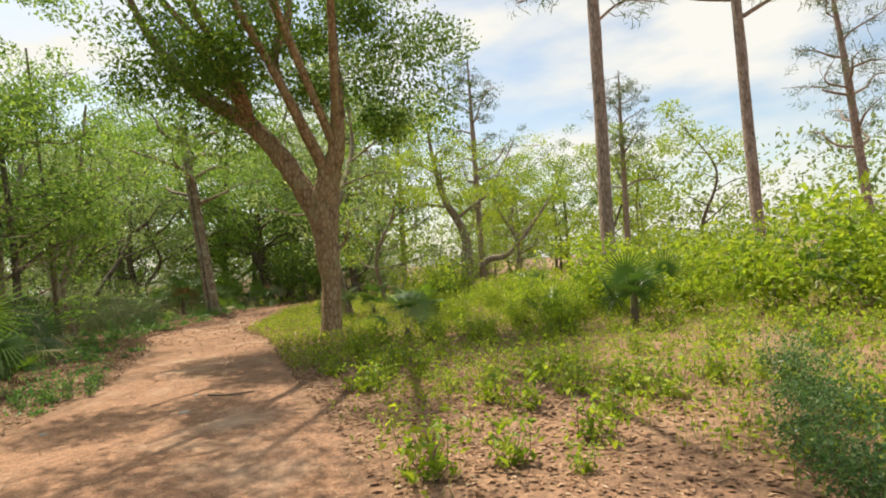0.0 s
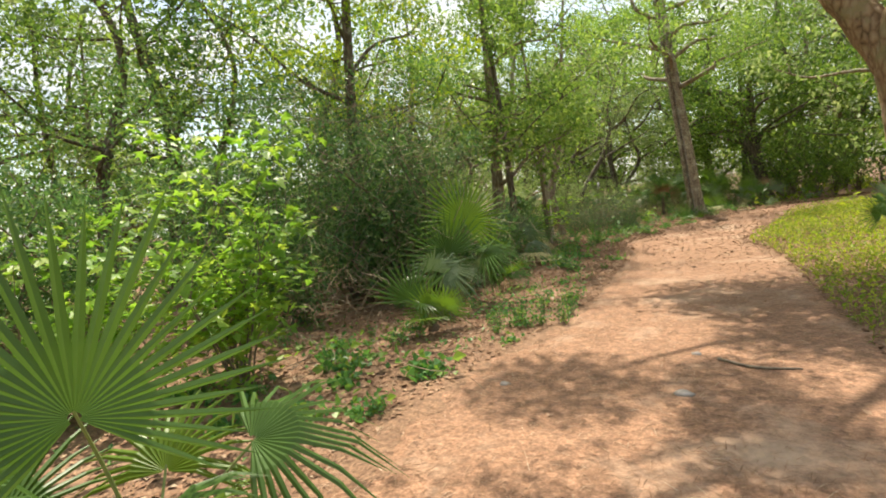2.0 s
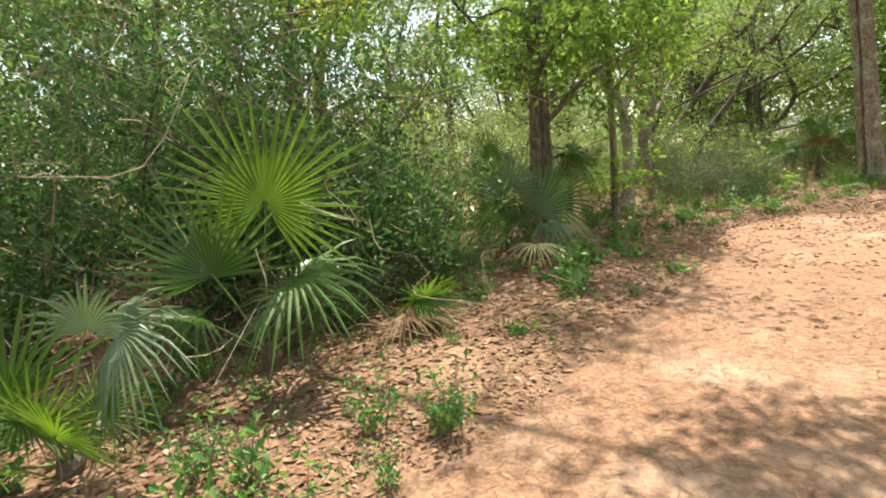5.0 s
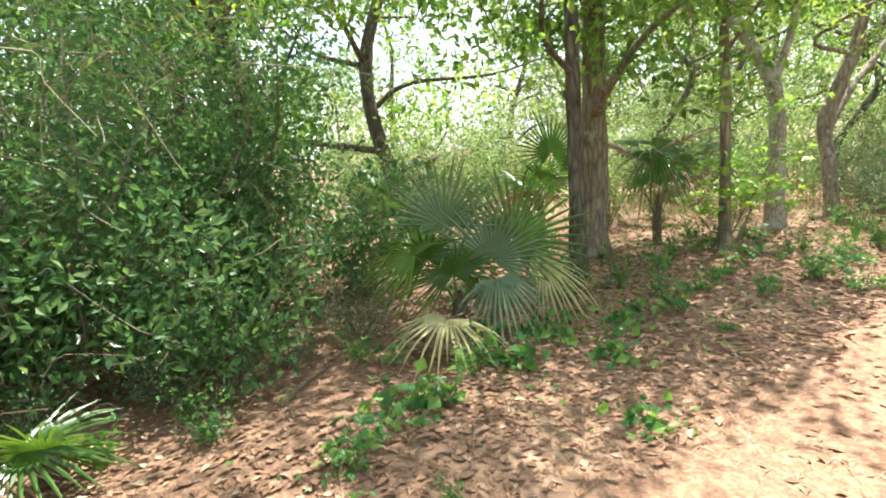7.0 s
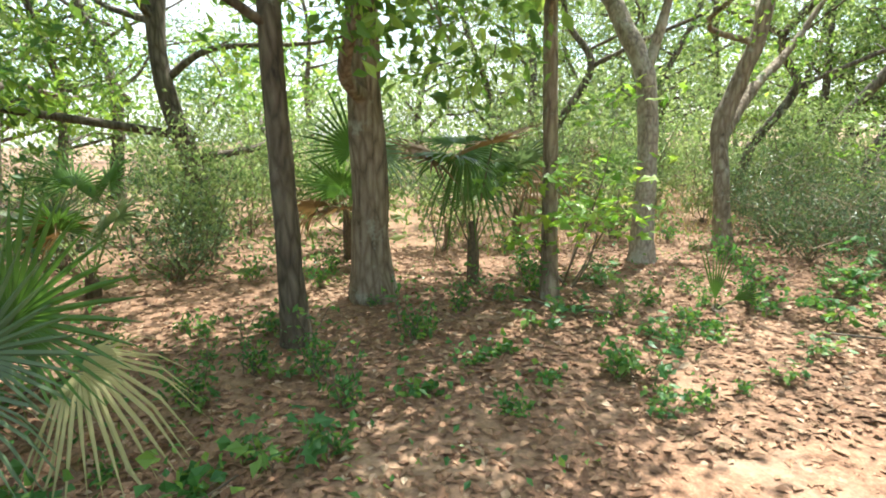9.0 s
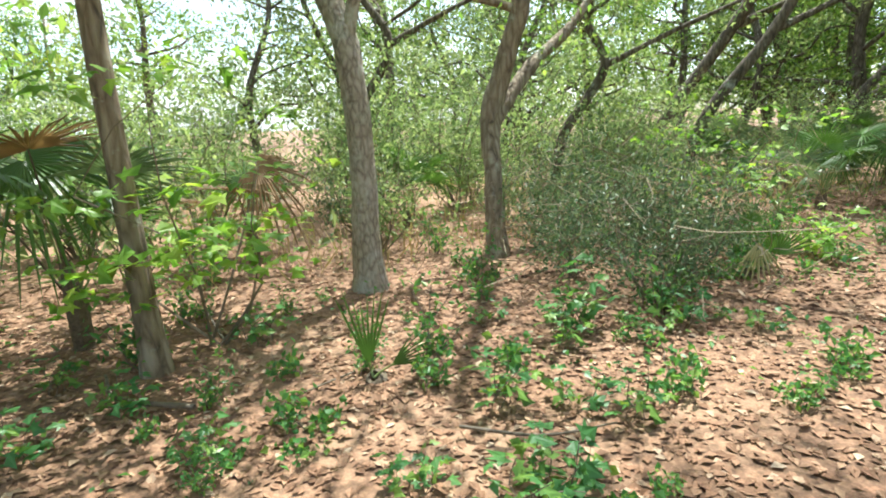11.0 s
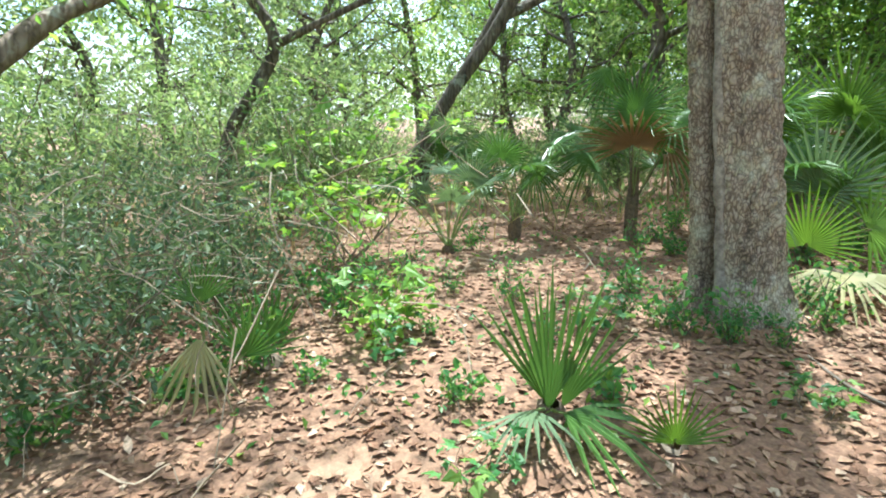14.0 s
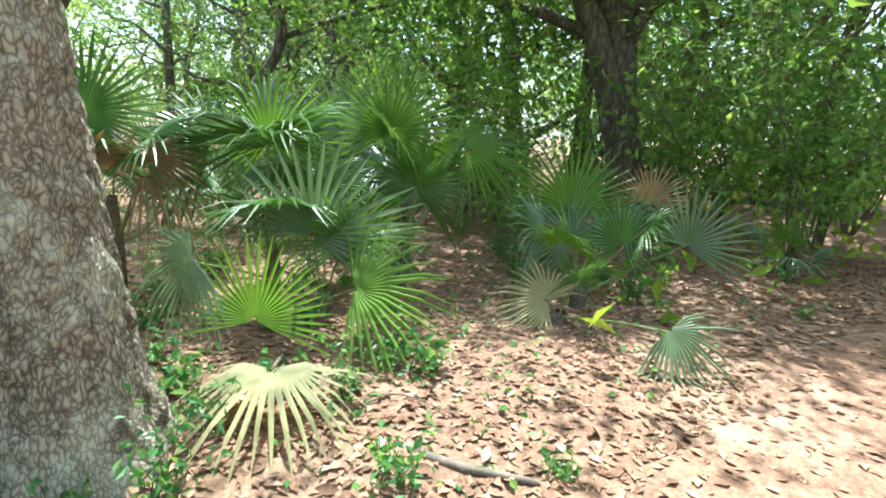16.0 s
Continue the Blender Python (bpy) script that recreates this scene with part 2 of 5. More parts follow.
class Geo:
    """Collects vertices and faces of one mesh."""

    def __init__(self):
        self.v, self.q, self.count = [], [], 0

    def add(self, verts, faces):
        verts, faces = np.asarray(verts, float).reshape(-1, 3), np.asarray(faces, int).reshape(-1, 4)
        self.v.append(verts)
        self.q.append(faces + self.count)
        self.count += len(verts)

    def mesh(self, name, material, smooth=False):
        v, q = np.concatenate(self.v), np.concatenate(self.q)
        me = bpy.data.meshes.new(name)
        me.vertices.add(len(v))
        me.vertices.foreach_set("co", v.ravel())
        me.loops.add(q.size)
        me.loops.foreach_set("vertex_index", q.ravel())
        me.polygons.add(len(q))
        me.polygons.foreach_set("loop_start", np.arange(0, q.size, 4))
        me.polygons.foreach_set("loop_total", np.full(len(q), 4))
        me.polygons.foreach_set("use_smooth", np.full(len(q), smooth))
        me.materials.append(material)
        me.update(calc_edges=True)
        me.validate()
        return me


def part(name, geo, material, parent=None, label="", smooth=False):
    ob = new(name, geo.mesh(name, material, smooth))
    if parent is not None:
        ob.parent = parent
    if label:
        ob["label"] = label
    return ob


def thing(name, loc, label, category, group="", kind=""):
    ob = new(name)
    ob.empty_display_size = 0.2
    ob.location = loc
    return tagged(ob, label, category, group, kind)


def bezier_like(points, steps):
    """A smooth line through the given points (Catmull-Rom)."""
    p = [np.array(a, float) for a in points]
    p = [2 * p[0] - p[1]] + p + [2 * p[-1] - p[-2]]
    out = []
    for i in range(1, len(p) - 2):
        for s in range(steps):
            t = s / steps
            a, b, c, d = p[i - 1], p[i], p[i + 1], p[i + 2]
            out.append(0.5 * (2 * b + (c - a) * t + (2 * a - 5 * b + 4 * c - d) * t * t + (3 * b - a - 3 * c + d) * t ** 3))
    out.append(p[-2])
    return np.array(out)


def tube(geo, line, radii, sides=8, bumps=0.0, lobes=0.0, freq=3.0):
    """A tapered tube along a line, with an uneven skin."""
    line = np.asarray(line, float)
    n = len(line)
    radii = np.interp(np.linspace(0, 1, n), np.linspace(0, 1, len(radii)), radii)
    tang = np.gradient(line, axis=0)
    tang /= np.linalg.norm(tang, axis=1)[:, None] + 1e-9
    ref = np.array((1.0, 0.13, 0.07)) if abs(tang[0][2]) > 0.5 else np.array((0.05, 0.1, 1.0))
    rings = []
    ang = np.arange(sides) * 2 * np.pi / sides
    for i in range(n):
        u = np.cross(tang[i], ref)
        u /= np.linalg.norm(u)
        w = np.cross(tang[i], u)
        r = np.full(sides, radii[i])
        if bumps or lobes:
            for k in range(sides):
                p = Vector(line[i] + (u * math.cos(ang[k]) + w * math.sin(ang[k])) * radii[i])
                r[k] *= 1 + bumps * noise.noise(p * freq) + 0.5 * bumps * noise.noise(p * freq * 2.7) + lobes * math.cos(5 * ang[k] + 0.7 * line[i][2])
        rings.append(line[i] + np.cos(ang)[:, None] * u * r[:, None] + np.sin(ang)[:, None] * w * r[:, None])
    faces = [(i * sides + k, i * sides + (k + 1) % sides, (i + 1) * sides + (k + 1) % sides, (i + 1) * sides + k) for i in range(n - 1) for k in range(sides)]
    geo.add(np.concatenate(rings), faces)


def scatter_leaves(geo, centres, length, width, up=0.35, tilt=1.0, vary=0.4):
    """One folded leaf, a pair of facets, at each centre, turned at random."""
    c = np.asarray(centres, float)
    n = len(c)
    d = rng.normal(size=(n, 3)) * (1, 1, tilt)
    d /= np.linalg.norm(d, axis=1)[:, None]
    nor = rng.normal(size=(n, 3)) + (0, 0, up * 3)
    s = np.cross(d, nor)
    s /= np.linalg.norm(s, axis=1)[:, None] + 1e-9
    nor = np.cross(s, d)
    k = (1 + vary * rng.uniform(-1, 1, n))[:, None]
    L, W = length * k, width * k
    v = np.stack([c - d * L * 0.5, c + s * W * 0.5 + nor * W * 0.18 - d * L * 0.05, c + d * L * 0.5 - nor * L * 0.08, c - s * W * 0.5 + nor * W * 0.18 - d * L * 0.05], 1)
    geo.add(v.reshape(-1, 3), np.arange(n * 4).reshape(-1, 4))


STAR = [(0.0, 0.0), (0.36, -0.05), (0.16, 0.2), (0.44, 0.5), (0.12, 0.42), (0.0, 1.0), (-0.12, 0.42), (-0.44, 0.5), (-0.16, 0.2), (-0.36, -0.05)]


def star_leaves(geo, centres, size):
    """Five-pointed leaves, as four-cornered facets about the middle rib."""
    quads = [(0, 1, 2, 5), (2, 3, 4, 5), (0, 5, 8, 9), (5, 6, 7, 8)]
    for c in centres:
        turn = Euler((rng.normal(0, 0.4), rng.normal(0, 0.4), rng.uniform(0, 6.28))).to_matrix()
        k = size * rng.uniform(0.6, 1.25)
        geo.add([Vector(c) + turn @ Vector((x * k, y * k, -0.25 * k * (x * x + y * y))) for x, y in STAR], quads)


def clump_points(centre, radius, count, flat=0.6):
    p = rng.normal(size=(count, 3))
    p /= np.linalg.norm(p, axis=1)[:, None]
    p *= (rng.uniform(0.15, 1, count) ** 0.6)[:, None]
    return np.array(centre) + p * radius * (1, 1, flat)


# ---------------------------------------------------------------- trees
def crooked(a, b, bend, steps=5):
    a, b = np.array(a, float), np.array(b, float)
    mids = [a + (b - a) * t + rng.normal(size=3) * bend * np.linalg.norm(b - a) * (1, 1, 0.5) for t in (0.33, 0.66)]
    return bezier_like([a, *mids, b], steps)


def build_tree(name, loc, trunk, radii, limbs, bark, leaf, label, clumps=(), auto=0, auto_z=(0.4, 1.0), spread=3.0, leaves=9000,
               leaf_size=(0.10, 0.05), clump_r=0.9, sides=12, moss=0, flare=1.5, twigs=3, droop=0.0):
    """trunk: line points from the base, local. limbs: (line points, radii). auto: further limbs, spread evenly round the trunk."""
    root = thing(name, loc, label, "tree")
    g = Geo()
    line = bezier_like(trunk, 8)
    n = len(line)
    rr = np.interp(np.linspace(0, 1, n), np.linspace(0, 1, len(radii)), radii)
    z = line[:, 2] - line[0, 2]
    rr = rr * (1 + (flare - 1) * np.exp(-np.maximum(z, 0) / 0.22))
    line[0, 2] -= 0.12
    tube(g, line, rr, sides, 0.16, 0.035 if sides > 10 else 0)
    part("trunk", g, bark, root, smooth=True)
    ends = list(clumps)
    wood = []
    for pts, r in limbs:
        lg = Geo()
        ln = bezier_like(pts, 6)
        tube(lg, ln, r, 9, 0.2)
        wood.append(lg)
        for t in (0.55, 0.8, 1.0):
            ends.append(ln[int(t * (len(ln) - 1))] + rng.normal(size=3) * 0.3)
    ag = Geo()
    for k in range(auto):
        t = auto_z[0] + (auto_z[1] - auto_z[0]) * (k + rng.uniform(0.1, 0.9)) / auto
        i = min(int(t * (n - 1)), n - 2)
        az = k * 2.4 + rng.uniform(-0.5, 0.5)
        out = spread * rng.uniform(0.6, 1.05) * (1.15 - 0.55 * (t - auto_z[0]) / (1.01 - auto_z[0]))
        start = line[i]
        end = start + np.array((math.cos(az) * out, math.sin(az) * out, out * rng.uniform(0.15, 0.75) - droop))
        ln = crooked(start, end, 0.1, 4)
        tube(ag, ln, (rr[i] * 0.5, rr[i] * 0.28, 0.012), 5, 0.15)
        for s in (0.5, 0.75, 1.0):
            ends.append(ln[int(s * (len(ln) - 1))] + rng.normal(size=3) * 0.25)
        for _ in range(twigs):
            j = int(rng.uniform(0.35, 0.95) * (len(ln) - 1))
            tip = ln[j] + rng.normal(size=3) * 0.55 * out * 0.4
            tube(ag, crooked(ln[j], tip, 0.1, 1), (0.02, 0.006), 3)
            ends.append(tip)
    for lg in wood:
        part("limb", lg, bark, root, smooth=True)
    if auto:
        part("branchwork", ag, bark, root, smooth=True)["kind"] = "stuff"
    if leaves:
        cg = Geo()
        per = max(4, leaves // max(1, len(ends)))
        pts = np.concatenate([clump_points(e, clump_r * rng.uniform(0.6, 1.25), int(per * rng.uniform(0.5, 1.5)), 0.6) for e in ends])
        scatter_leaves(cg, pts, *leaf_size)
        part("crown", cg, leaf, root)
    if moss:
        mg = Geo()
        for _ in range(moss):
            e = np.array(ends[rng.integers(len(ends))], float) + rng.normal(size=3) * 0.2
            m = 26
            p = e + np.stack([rng.normal(0, 0.05, m), rng.normal(0, 0.05, m), -rng.uniform(0, 0.55, m)], 1)
            scatter_leaves(mg, p, 0.16, 0.012, 0, 6)
        part("hanging_moss", mg, MOSS, root, "grey-green hanging moss")["kind"] = "stuff"
    return root


def placed(proto, x, y, scale, turn, label="", group=""):
    ob = copy_thing(proto, Matrix.Translation((x, y, ground_z(x, y))) @ Matrix.Rotation(turn, 4, "Z") @ Matrix.Diagonal((scale, scale, scale, 1)))
    return tagged(ob, label, "", group)


# ---------------------------------------------------------------- ground and trail
def trail_x(y):
    return float(np.interp(y, (-12, 0, 5, 9, 12.8, 16, 20, 24, 28, 34, 44), (-1.2, -2.0, -3.0, -3.6, -4.5, -5.7, -5.5, -5.0, -3.3, 0.0, 6.0)))


def trail_half(y):
    return float(np.interp(y, (-12, 0, 5, 9, 14, 20, 30, 44), (1.6, 1.8, 1.75, 1.35, 1.4, 1.2, 1.2, 1.2)))


def ground_z(x, y):
    off = abs(x - trail_x(y)) - trail_half(y)
    k = min(1.0, max(0.0, off / 1.2))
    return k * (0.05 * noise.noise(Vector((x * 0.6, y * 0.6, 0.3))) + 0.10 * noise.noise(Vector((x * 0.13, y * 0.13, 5.0)))) + (0.05 * max(0.0, x - 2) if x < 30 else 1.4) * min(1, max(0, (22 - y) / 8))


def build_ground():
    g = Geo()
    core = np.arange(-26, 24.01, 0.4)
    xs = np.concatenate([(-900, -300, -120, -60, -40, -32), core, (28, 36, 60, 120, 300, 900)])
    core = np.arange(-10, 48.01, 0.4)
    ys = np.concatenate([(-900, -300, -100, -40, -20, -14), core, (54, 64, 90, 140, 300, 900)])
    v = [(x, y, ground_z(x, y)) for y in ys for x in xs]
    w = len(xs)
    f = [(j * w + i, j * w + i + 1, (j + 1) * w + i + 1, (j + 1) * w + i) for j in range(len(ys) - 1) for i in range(w - 1)]
    g.add(v, f)
    ob = part("ground", g, GROUND, smooth=True)
    return tagged(ob, "forest floor of reddish brown fallen leaves and sandy soil", "ground", kind="structure")


def build_trail():
    g = Geo()
    ys = np.arange(-10, 44, 0.12)
    cols = 15
    v = []
    for y in ys:
        c, h = trail_x(y), trail_half(y)
        l = h * (1 + 0.22 * noise.noise(Vector((1.7, y * 0.9, 0))) + 0.12 * noise.noise(Vector((3.1, y * 3.1, 0))))
        r = h * (1 + 0.22 * noise.noise(Vector((8.7, y * 0.9, 0))) + 0.12 * noise.noise(Vector((5.1, y * 3.1, 0))))
        for k in range(cols):
            s = -l + (l + r) * k / (cols - 1)
            edge = min(1.0, min(k, cols - 1 - k) / 2)
            x = c + s
            v.append((x, y, ground_z(x, y) + 0.006 * edge + (-0.01 if edge == 0 else 0.008) + 0.012 * noise.noise(Vector((x * 2, y * 2, 1)))))
    f = [(j * cols + i, j * cols + i + 1, (j + 1) * cols + i + 1, (j + 1) * cols + i) for j in range(len(ys) - 1) for i in range(cols - 1)]
    g.add(v, f)
    return tagged(part("trail", g, TRAIL, smooth=True), "footpath of reddish pine straw and pale sand", "path", kind="structure")


GROUND_OB = build_ground()
TRAIL_OB = build_trail()


# ---------------------------------------------------------------- hero trees
def at(x, y):
    return (x, y, ground_z(x, y))


build_tree("oak_tree", at(-1.5, 11.6), [(0, 0, 0), (0.06, 0.0, 1.4), (0.0, -0.1, 2.8), (0.22, -0.3, 3.8)], (0.21, 0.22, 0.33, 0.26),
           [([(0.0, -0.1, 2.6), (-0.6, 0.0, 3.8), (-1.4, 0.1, 4.9), (-2.7, 0.3, 5.9), (-3.7, 0.5, 7.3), (-4.4, 0.6, 9.0)], (0.27, 0.21, 0.15, 0.04)),
            ([(0.2, -0.3, 3.7), (0.42, -0.55, 4.3), (0.5, -0.7, 5.4), (0.5, -0.6, 7.0), (0.7, -0.4, 9.5)], (0.24, 0.16, 0.11, 0.04)),
            ([(0.2, -0.3, 3.6), (-0.4, -0.6, 5.0), (-0.8, -0.6, 6.2), (-0.4, -0.7, 7.4), (-0.9, -0.5, 9.4)], (0.14, 0.11, 0.1, 0.04)),
            ([(-1.4, 0.1, 4.9), (-1.6, -0.9, 5.8), (-2.4, -1.8, 6.6)], (0.09, 0.06, 0.02)),
            # the next five limbs are added, mostly out of view, to dapple the trail
            ([(0.2, -0.3, 3.7), (-0.8, -1.5, 5.8), (-1.9, -3.0, 7.8), (-3.0, -4.8, 9.0)], (0.11, 0.08, 0.06, 0.02)),
            ([(-1.4, 0.1, 4.9), (-2.2, -2.0, 7.0), (-3.4, -3.5, 8.6), (-4.8, -4.8, 9.8)], (0.09, 0.07, 0.05, 0.02)),
            ([(0.42, -0.55, 4.3), (0.5, -2.0, 6.2), (0.6, -4.5, 8.5), (0.4, -7.5, 9.5)], (0.1, 0.08, 0.05, 0.02)),
            ([(0.4, -0.5, 4.2), (-0.6, -2.5, 6.8), (-1.4, -5.5, 8.8), (-2.2, -8.5, 9.8)], (0.1, 0.08, 0.05, 0.02)),
            ([(-1.4, 0.1, 4.9), (-2.5, -1.0, 6.8), (-4.0, -1.2, 8.6), (-5.2, -2.4, 9.6)], (0.09, 0.07, 0.05, 0.02))],
           MOSSY_BARK, OAK_LEAF, "live oak with leaning mossy brown trunk beside the path",
           leaves=46000, leaf_size=(0.105, 0.052), clump_r=1.15, sides=18, moss=45,
           clumps=[(2.4, -0.4, 5.2), (2.9, 0.0, 6.8), (-1.0, -0.6, 8.6), (0.5, -0.6, 8.8), (2.0, -0.2, 8.6), (-2.5, 0.3, 9.0), (1.1, -0.6, 5.6), (1.3, -0.2, 6.8), (-2.2, 0.2, 6.3), (1.5, 0.2, 4.9), (-3.2, 0.4, 7.4), (-2.2, 0.6, 5.0), (-3.6, 0.2, 6.0), (-0.2, 0.2, 7.0), (1.8, -0.3, 5.8), (0.9, 0.3, 7.8), (-1.5, 0.1, 7.2), (-3.0, -0.4, 8.4), (2.0, 0.1, 7.0)])

build_tree("oak_tree", at(-6.0, 32.4), [(0, 0, -0.1), (-0.35, 0, 1.8), (-0.5, 0, 3.2), (-0.55, 0, 6.0)], (0.3, 0.26, 0.22, 0.12),
           [([(-0.2, 0, 1.0), (-0.9, -0.3, 3.2), (-1.7, -0.5, 4.4), (-3.0, -0.8, 4.2), (-4.6, -1.0, 3.3)], (0.22, 0.18, 0.15, 0.07)),
            ([(-0.5, 0, 3.6), (-1.3, -0.4, 5.2), (-3.2, -0.8, 6.0), (-5.6, -1.2, 6.6)], (0.2, 0.15, 0.06))],
           DARK_BARK, OAK_LEAF, "old live oak with forked dark trunk and low crooked limb", auto=12, auto_z=(0.55, 1.0), spread=5.6, leaves=21000,
           clumps=[(-1.5 * a + 0.4 * math.sin(3 * a * b), -1.2 + 0.9 * math.cos(a + 2 * b), 4.9 + 1.25 * b + 0.3 * a) for a in range(-1, 5) for b in range(4)],
           leaf_size=(0.15, 0.075), clump_r=1.2, sides=14, moss=50, droop=0.4)

# tall pines on the open side
def pine(x, y, h, r, label, lean=0.0, leaves=4200, low=0.5):
    limbs = []
    return build_tree("pine_tree", at(x, y), [(0, 0, 0), (lean * 0.3, 0, h * 0.33), (lean * 0.6, 0, h * 0.66), (lean, 0, h)], (r, r * 0.9, r * 0.7, 0.04), limbs,
                      PINE_BARK, PINE_NEEDLE, label, auto=18, auto_z=(low, 0.99), spread=h * 0.2, leaves=leaves, leaf_size=(0.34, 0.028), clump_r=0.6, sides=12, flare=1.15)


pine(7.35, 15.6, 19, 0.23, "tall pine with straight bare reddish-grey trunk", 0.4)
pine(15.4, 18.5, 21, 0.24, "tall pine with bare trunk and high sparse crown", -0.3)
pine(7.2, 33.0, 15, 0.22, "pine with open tiered crown behind low oaks", 0, 5200, 0.32)
pine(19.0, 36.0, 15, 0.24, "distant pine with rounded needle tufts", 0.4, 5200, 0.42)
pine(2.5, 38.0, 14, 0.2, "pine among low oaks at the clearing's edge", 0.3, 5200, 0.3)
pine(27.0, 24.0, 17, 0.24, "pine with hanging needle boughs over the clearing", -1.5, 5200, 0.35)

# bent small oaks behind the clearing
build_tree("oak_tree", at(4.6, 25.5), [(0, 0, 0), (0.1, 0, 1.6), (-0.05, 0, 3.1), (-0.9, 0, 4.8), (-1.3, 0.1, 6.8), (-1.5, 0.2, 8.6)], (0.3, 0.25, 0.22, 0.17, 0.12, 0.04),
           [([(0.1, 0, 0.5), (1.0, -0.2, 1.5), (2.2, -0.2, 1.8), (3.6, -0.3, 3.3), (4.6, -0.4, 4.6)], (0.2, 0.16, 0.12, 0.04))],
           OAK_BARK, SUN_TINT_LEAF, "bent oak with sunlit yellow-green leaves", auto=8, auto_z=(0.45, 1.0), spread=3.0, leaves=6000, leaf_size=(0.14, 0.075), clump_r=1.0)

# ---------------------------------------------------------------- trees left of the path
def pole_tree(x, y, h, r, bark, label, top=(0, 0), kink=0.15, spread=2.5, leaves=3600, low=0.5, leaf=None, pts=None, **more):
    pts = pts or [(0, 0, 0), (top[0] * 0.2 + kink, 0, h * 0.25), (top[0] * 0.45, kink, h * 0.5), (top[0], top[1], h)]
    return build_tree("oak_tree", at(x, y), pts, (r, r * 0.85, r * 0.6, 0.03), [], bark, leaf or WOODS_LEAF, label, auto=9, auto_z=(low, 1.0), spread=spread,
                      leaves=leaves, leaf_size=(0.12, 0.06), clump_r=0.85, sides=12, **more)


build_tree("oak_tree", at(-11.4, 10.6), [(0, 0, 0), (0.2, -0.1, 2.5), (0.5, -0.2, 5.0), (0.9, -0.3, 7.5), (1.2, -0.4, 9.8)], (0.14, 0.13, 0.11, 0.09, 0.03),
           # invented limb reaching over the trail to cast shade on it
           [([(0.8, -0.3, 6.8), (2.6, 1.0, 8.6), (4.8, 2.2, 9.6), (6.8, 2.6, 10.2)], (0.07, 0.05, 0.035, 0.012))],
           DARK_BARK, SUN_TINT_LEAF, "tall oak with an added limb that shades the path and a sun-tinted yellow-green crown", auto=14, auto_z=(0.3, 1.0), spread=2.6, leaves=11000, leaf_size=(0.11, 0.055), clump_r=0.85, moss=14)
pole_tree(-9.4, 14.3, 9.5, 0.10, DARK_BARK, "slim dark oak trunk behind a palmetto", (-0.5, -0.2), 0.08, 2.8, 6500, 0.34)
pole_tree(-10.45, 15.15, 10.5, 0.19, OAK_BARK, "oak with furrowed brown trunk beside a palmetto", (0.2, 0), 0.06, 3.4, 8000, 0.24)
pole_tree(-9.76, 16.8, 9.0, 0.08, OAK_BARK, "slender young oak with grey trunk", (-0.5, 0.0), 0.04, 2.2, 5000, 0.4)
build_tree("oak_tree", at(-10.75, 18.72), [(0, 0, 0), (-0.02, 0.03, 1.2), (-0.1, 0.0, 2.3), (-0.55, -0.15, 3.2), (-0.9, -0.2, 4.2), (-0.6, 0.1, 8.8)], (0.14, 0.12, 0.125, 0.12, 0.1, 0.04),
           [([(-0.1, 0.0, 2.3), (0.05, 0.2, 3.4), (0.2, 0.3, 5.5)], (0.07, 0.05, 0.02))], PALE_BARK, WOODS_LEAF,
           "young oak with pale lichened trunk, forked above head height", auto=9, auto_z=(0.72, 1), spread=3.6, leaves=3400, clump_r=0.75)
build_tree("oak_tree", at(-11.3, 20.65), [(0.1, -0.1, 0), (-0.1, 0.0, 0.9), (-0.35, 0.15, 1.7), (-0.2, 0.35, 2.5), (0.0, 0.5, 3.6), (0.5, 0.9, 8.8)], (0.12, 0.105, 0.14, 0.12, 0.1, 0.04),
           [([(-0.3, 0.15, 1.6), (-0.5, 0.9, 2.3), (-0.7, 1.8, 2.9), (-0.6, 2.6, 4.0)], (0.1, 0.08, 0.03))], OAK_BARK, WOODS_LEAF,
           "leaning oak with swollen crooked brown trunk", auto=9, auto_z=(0.72, 1), spread=3.6, leaves=3400, clump_r=0.75)
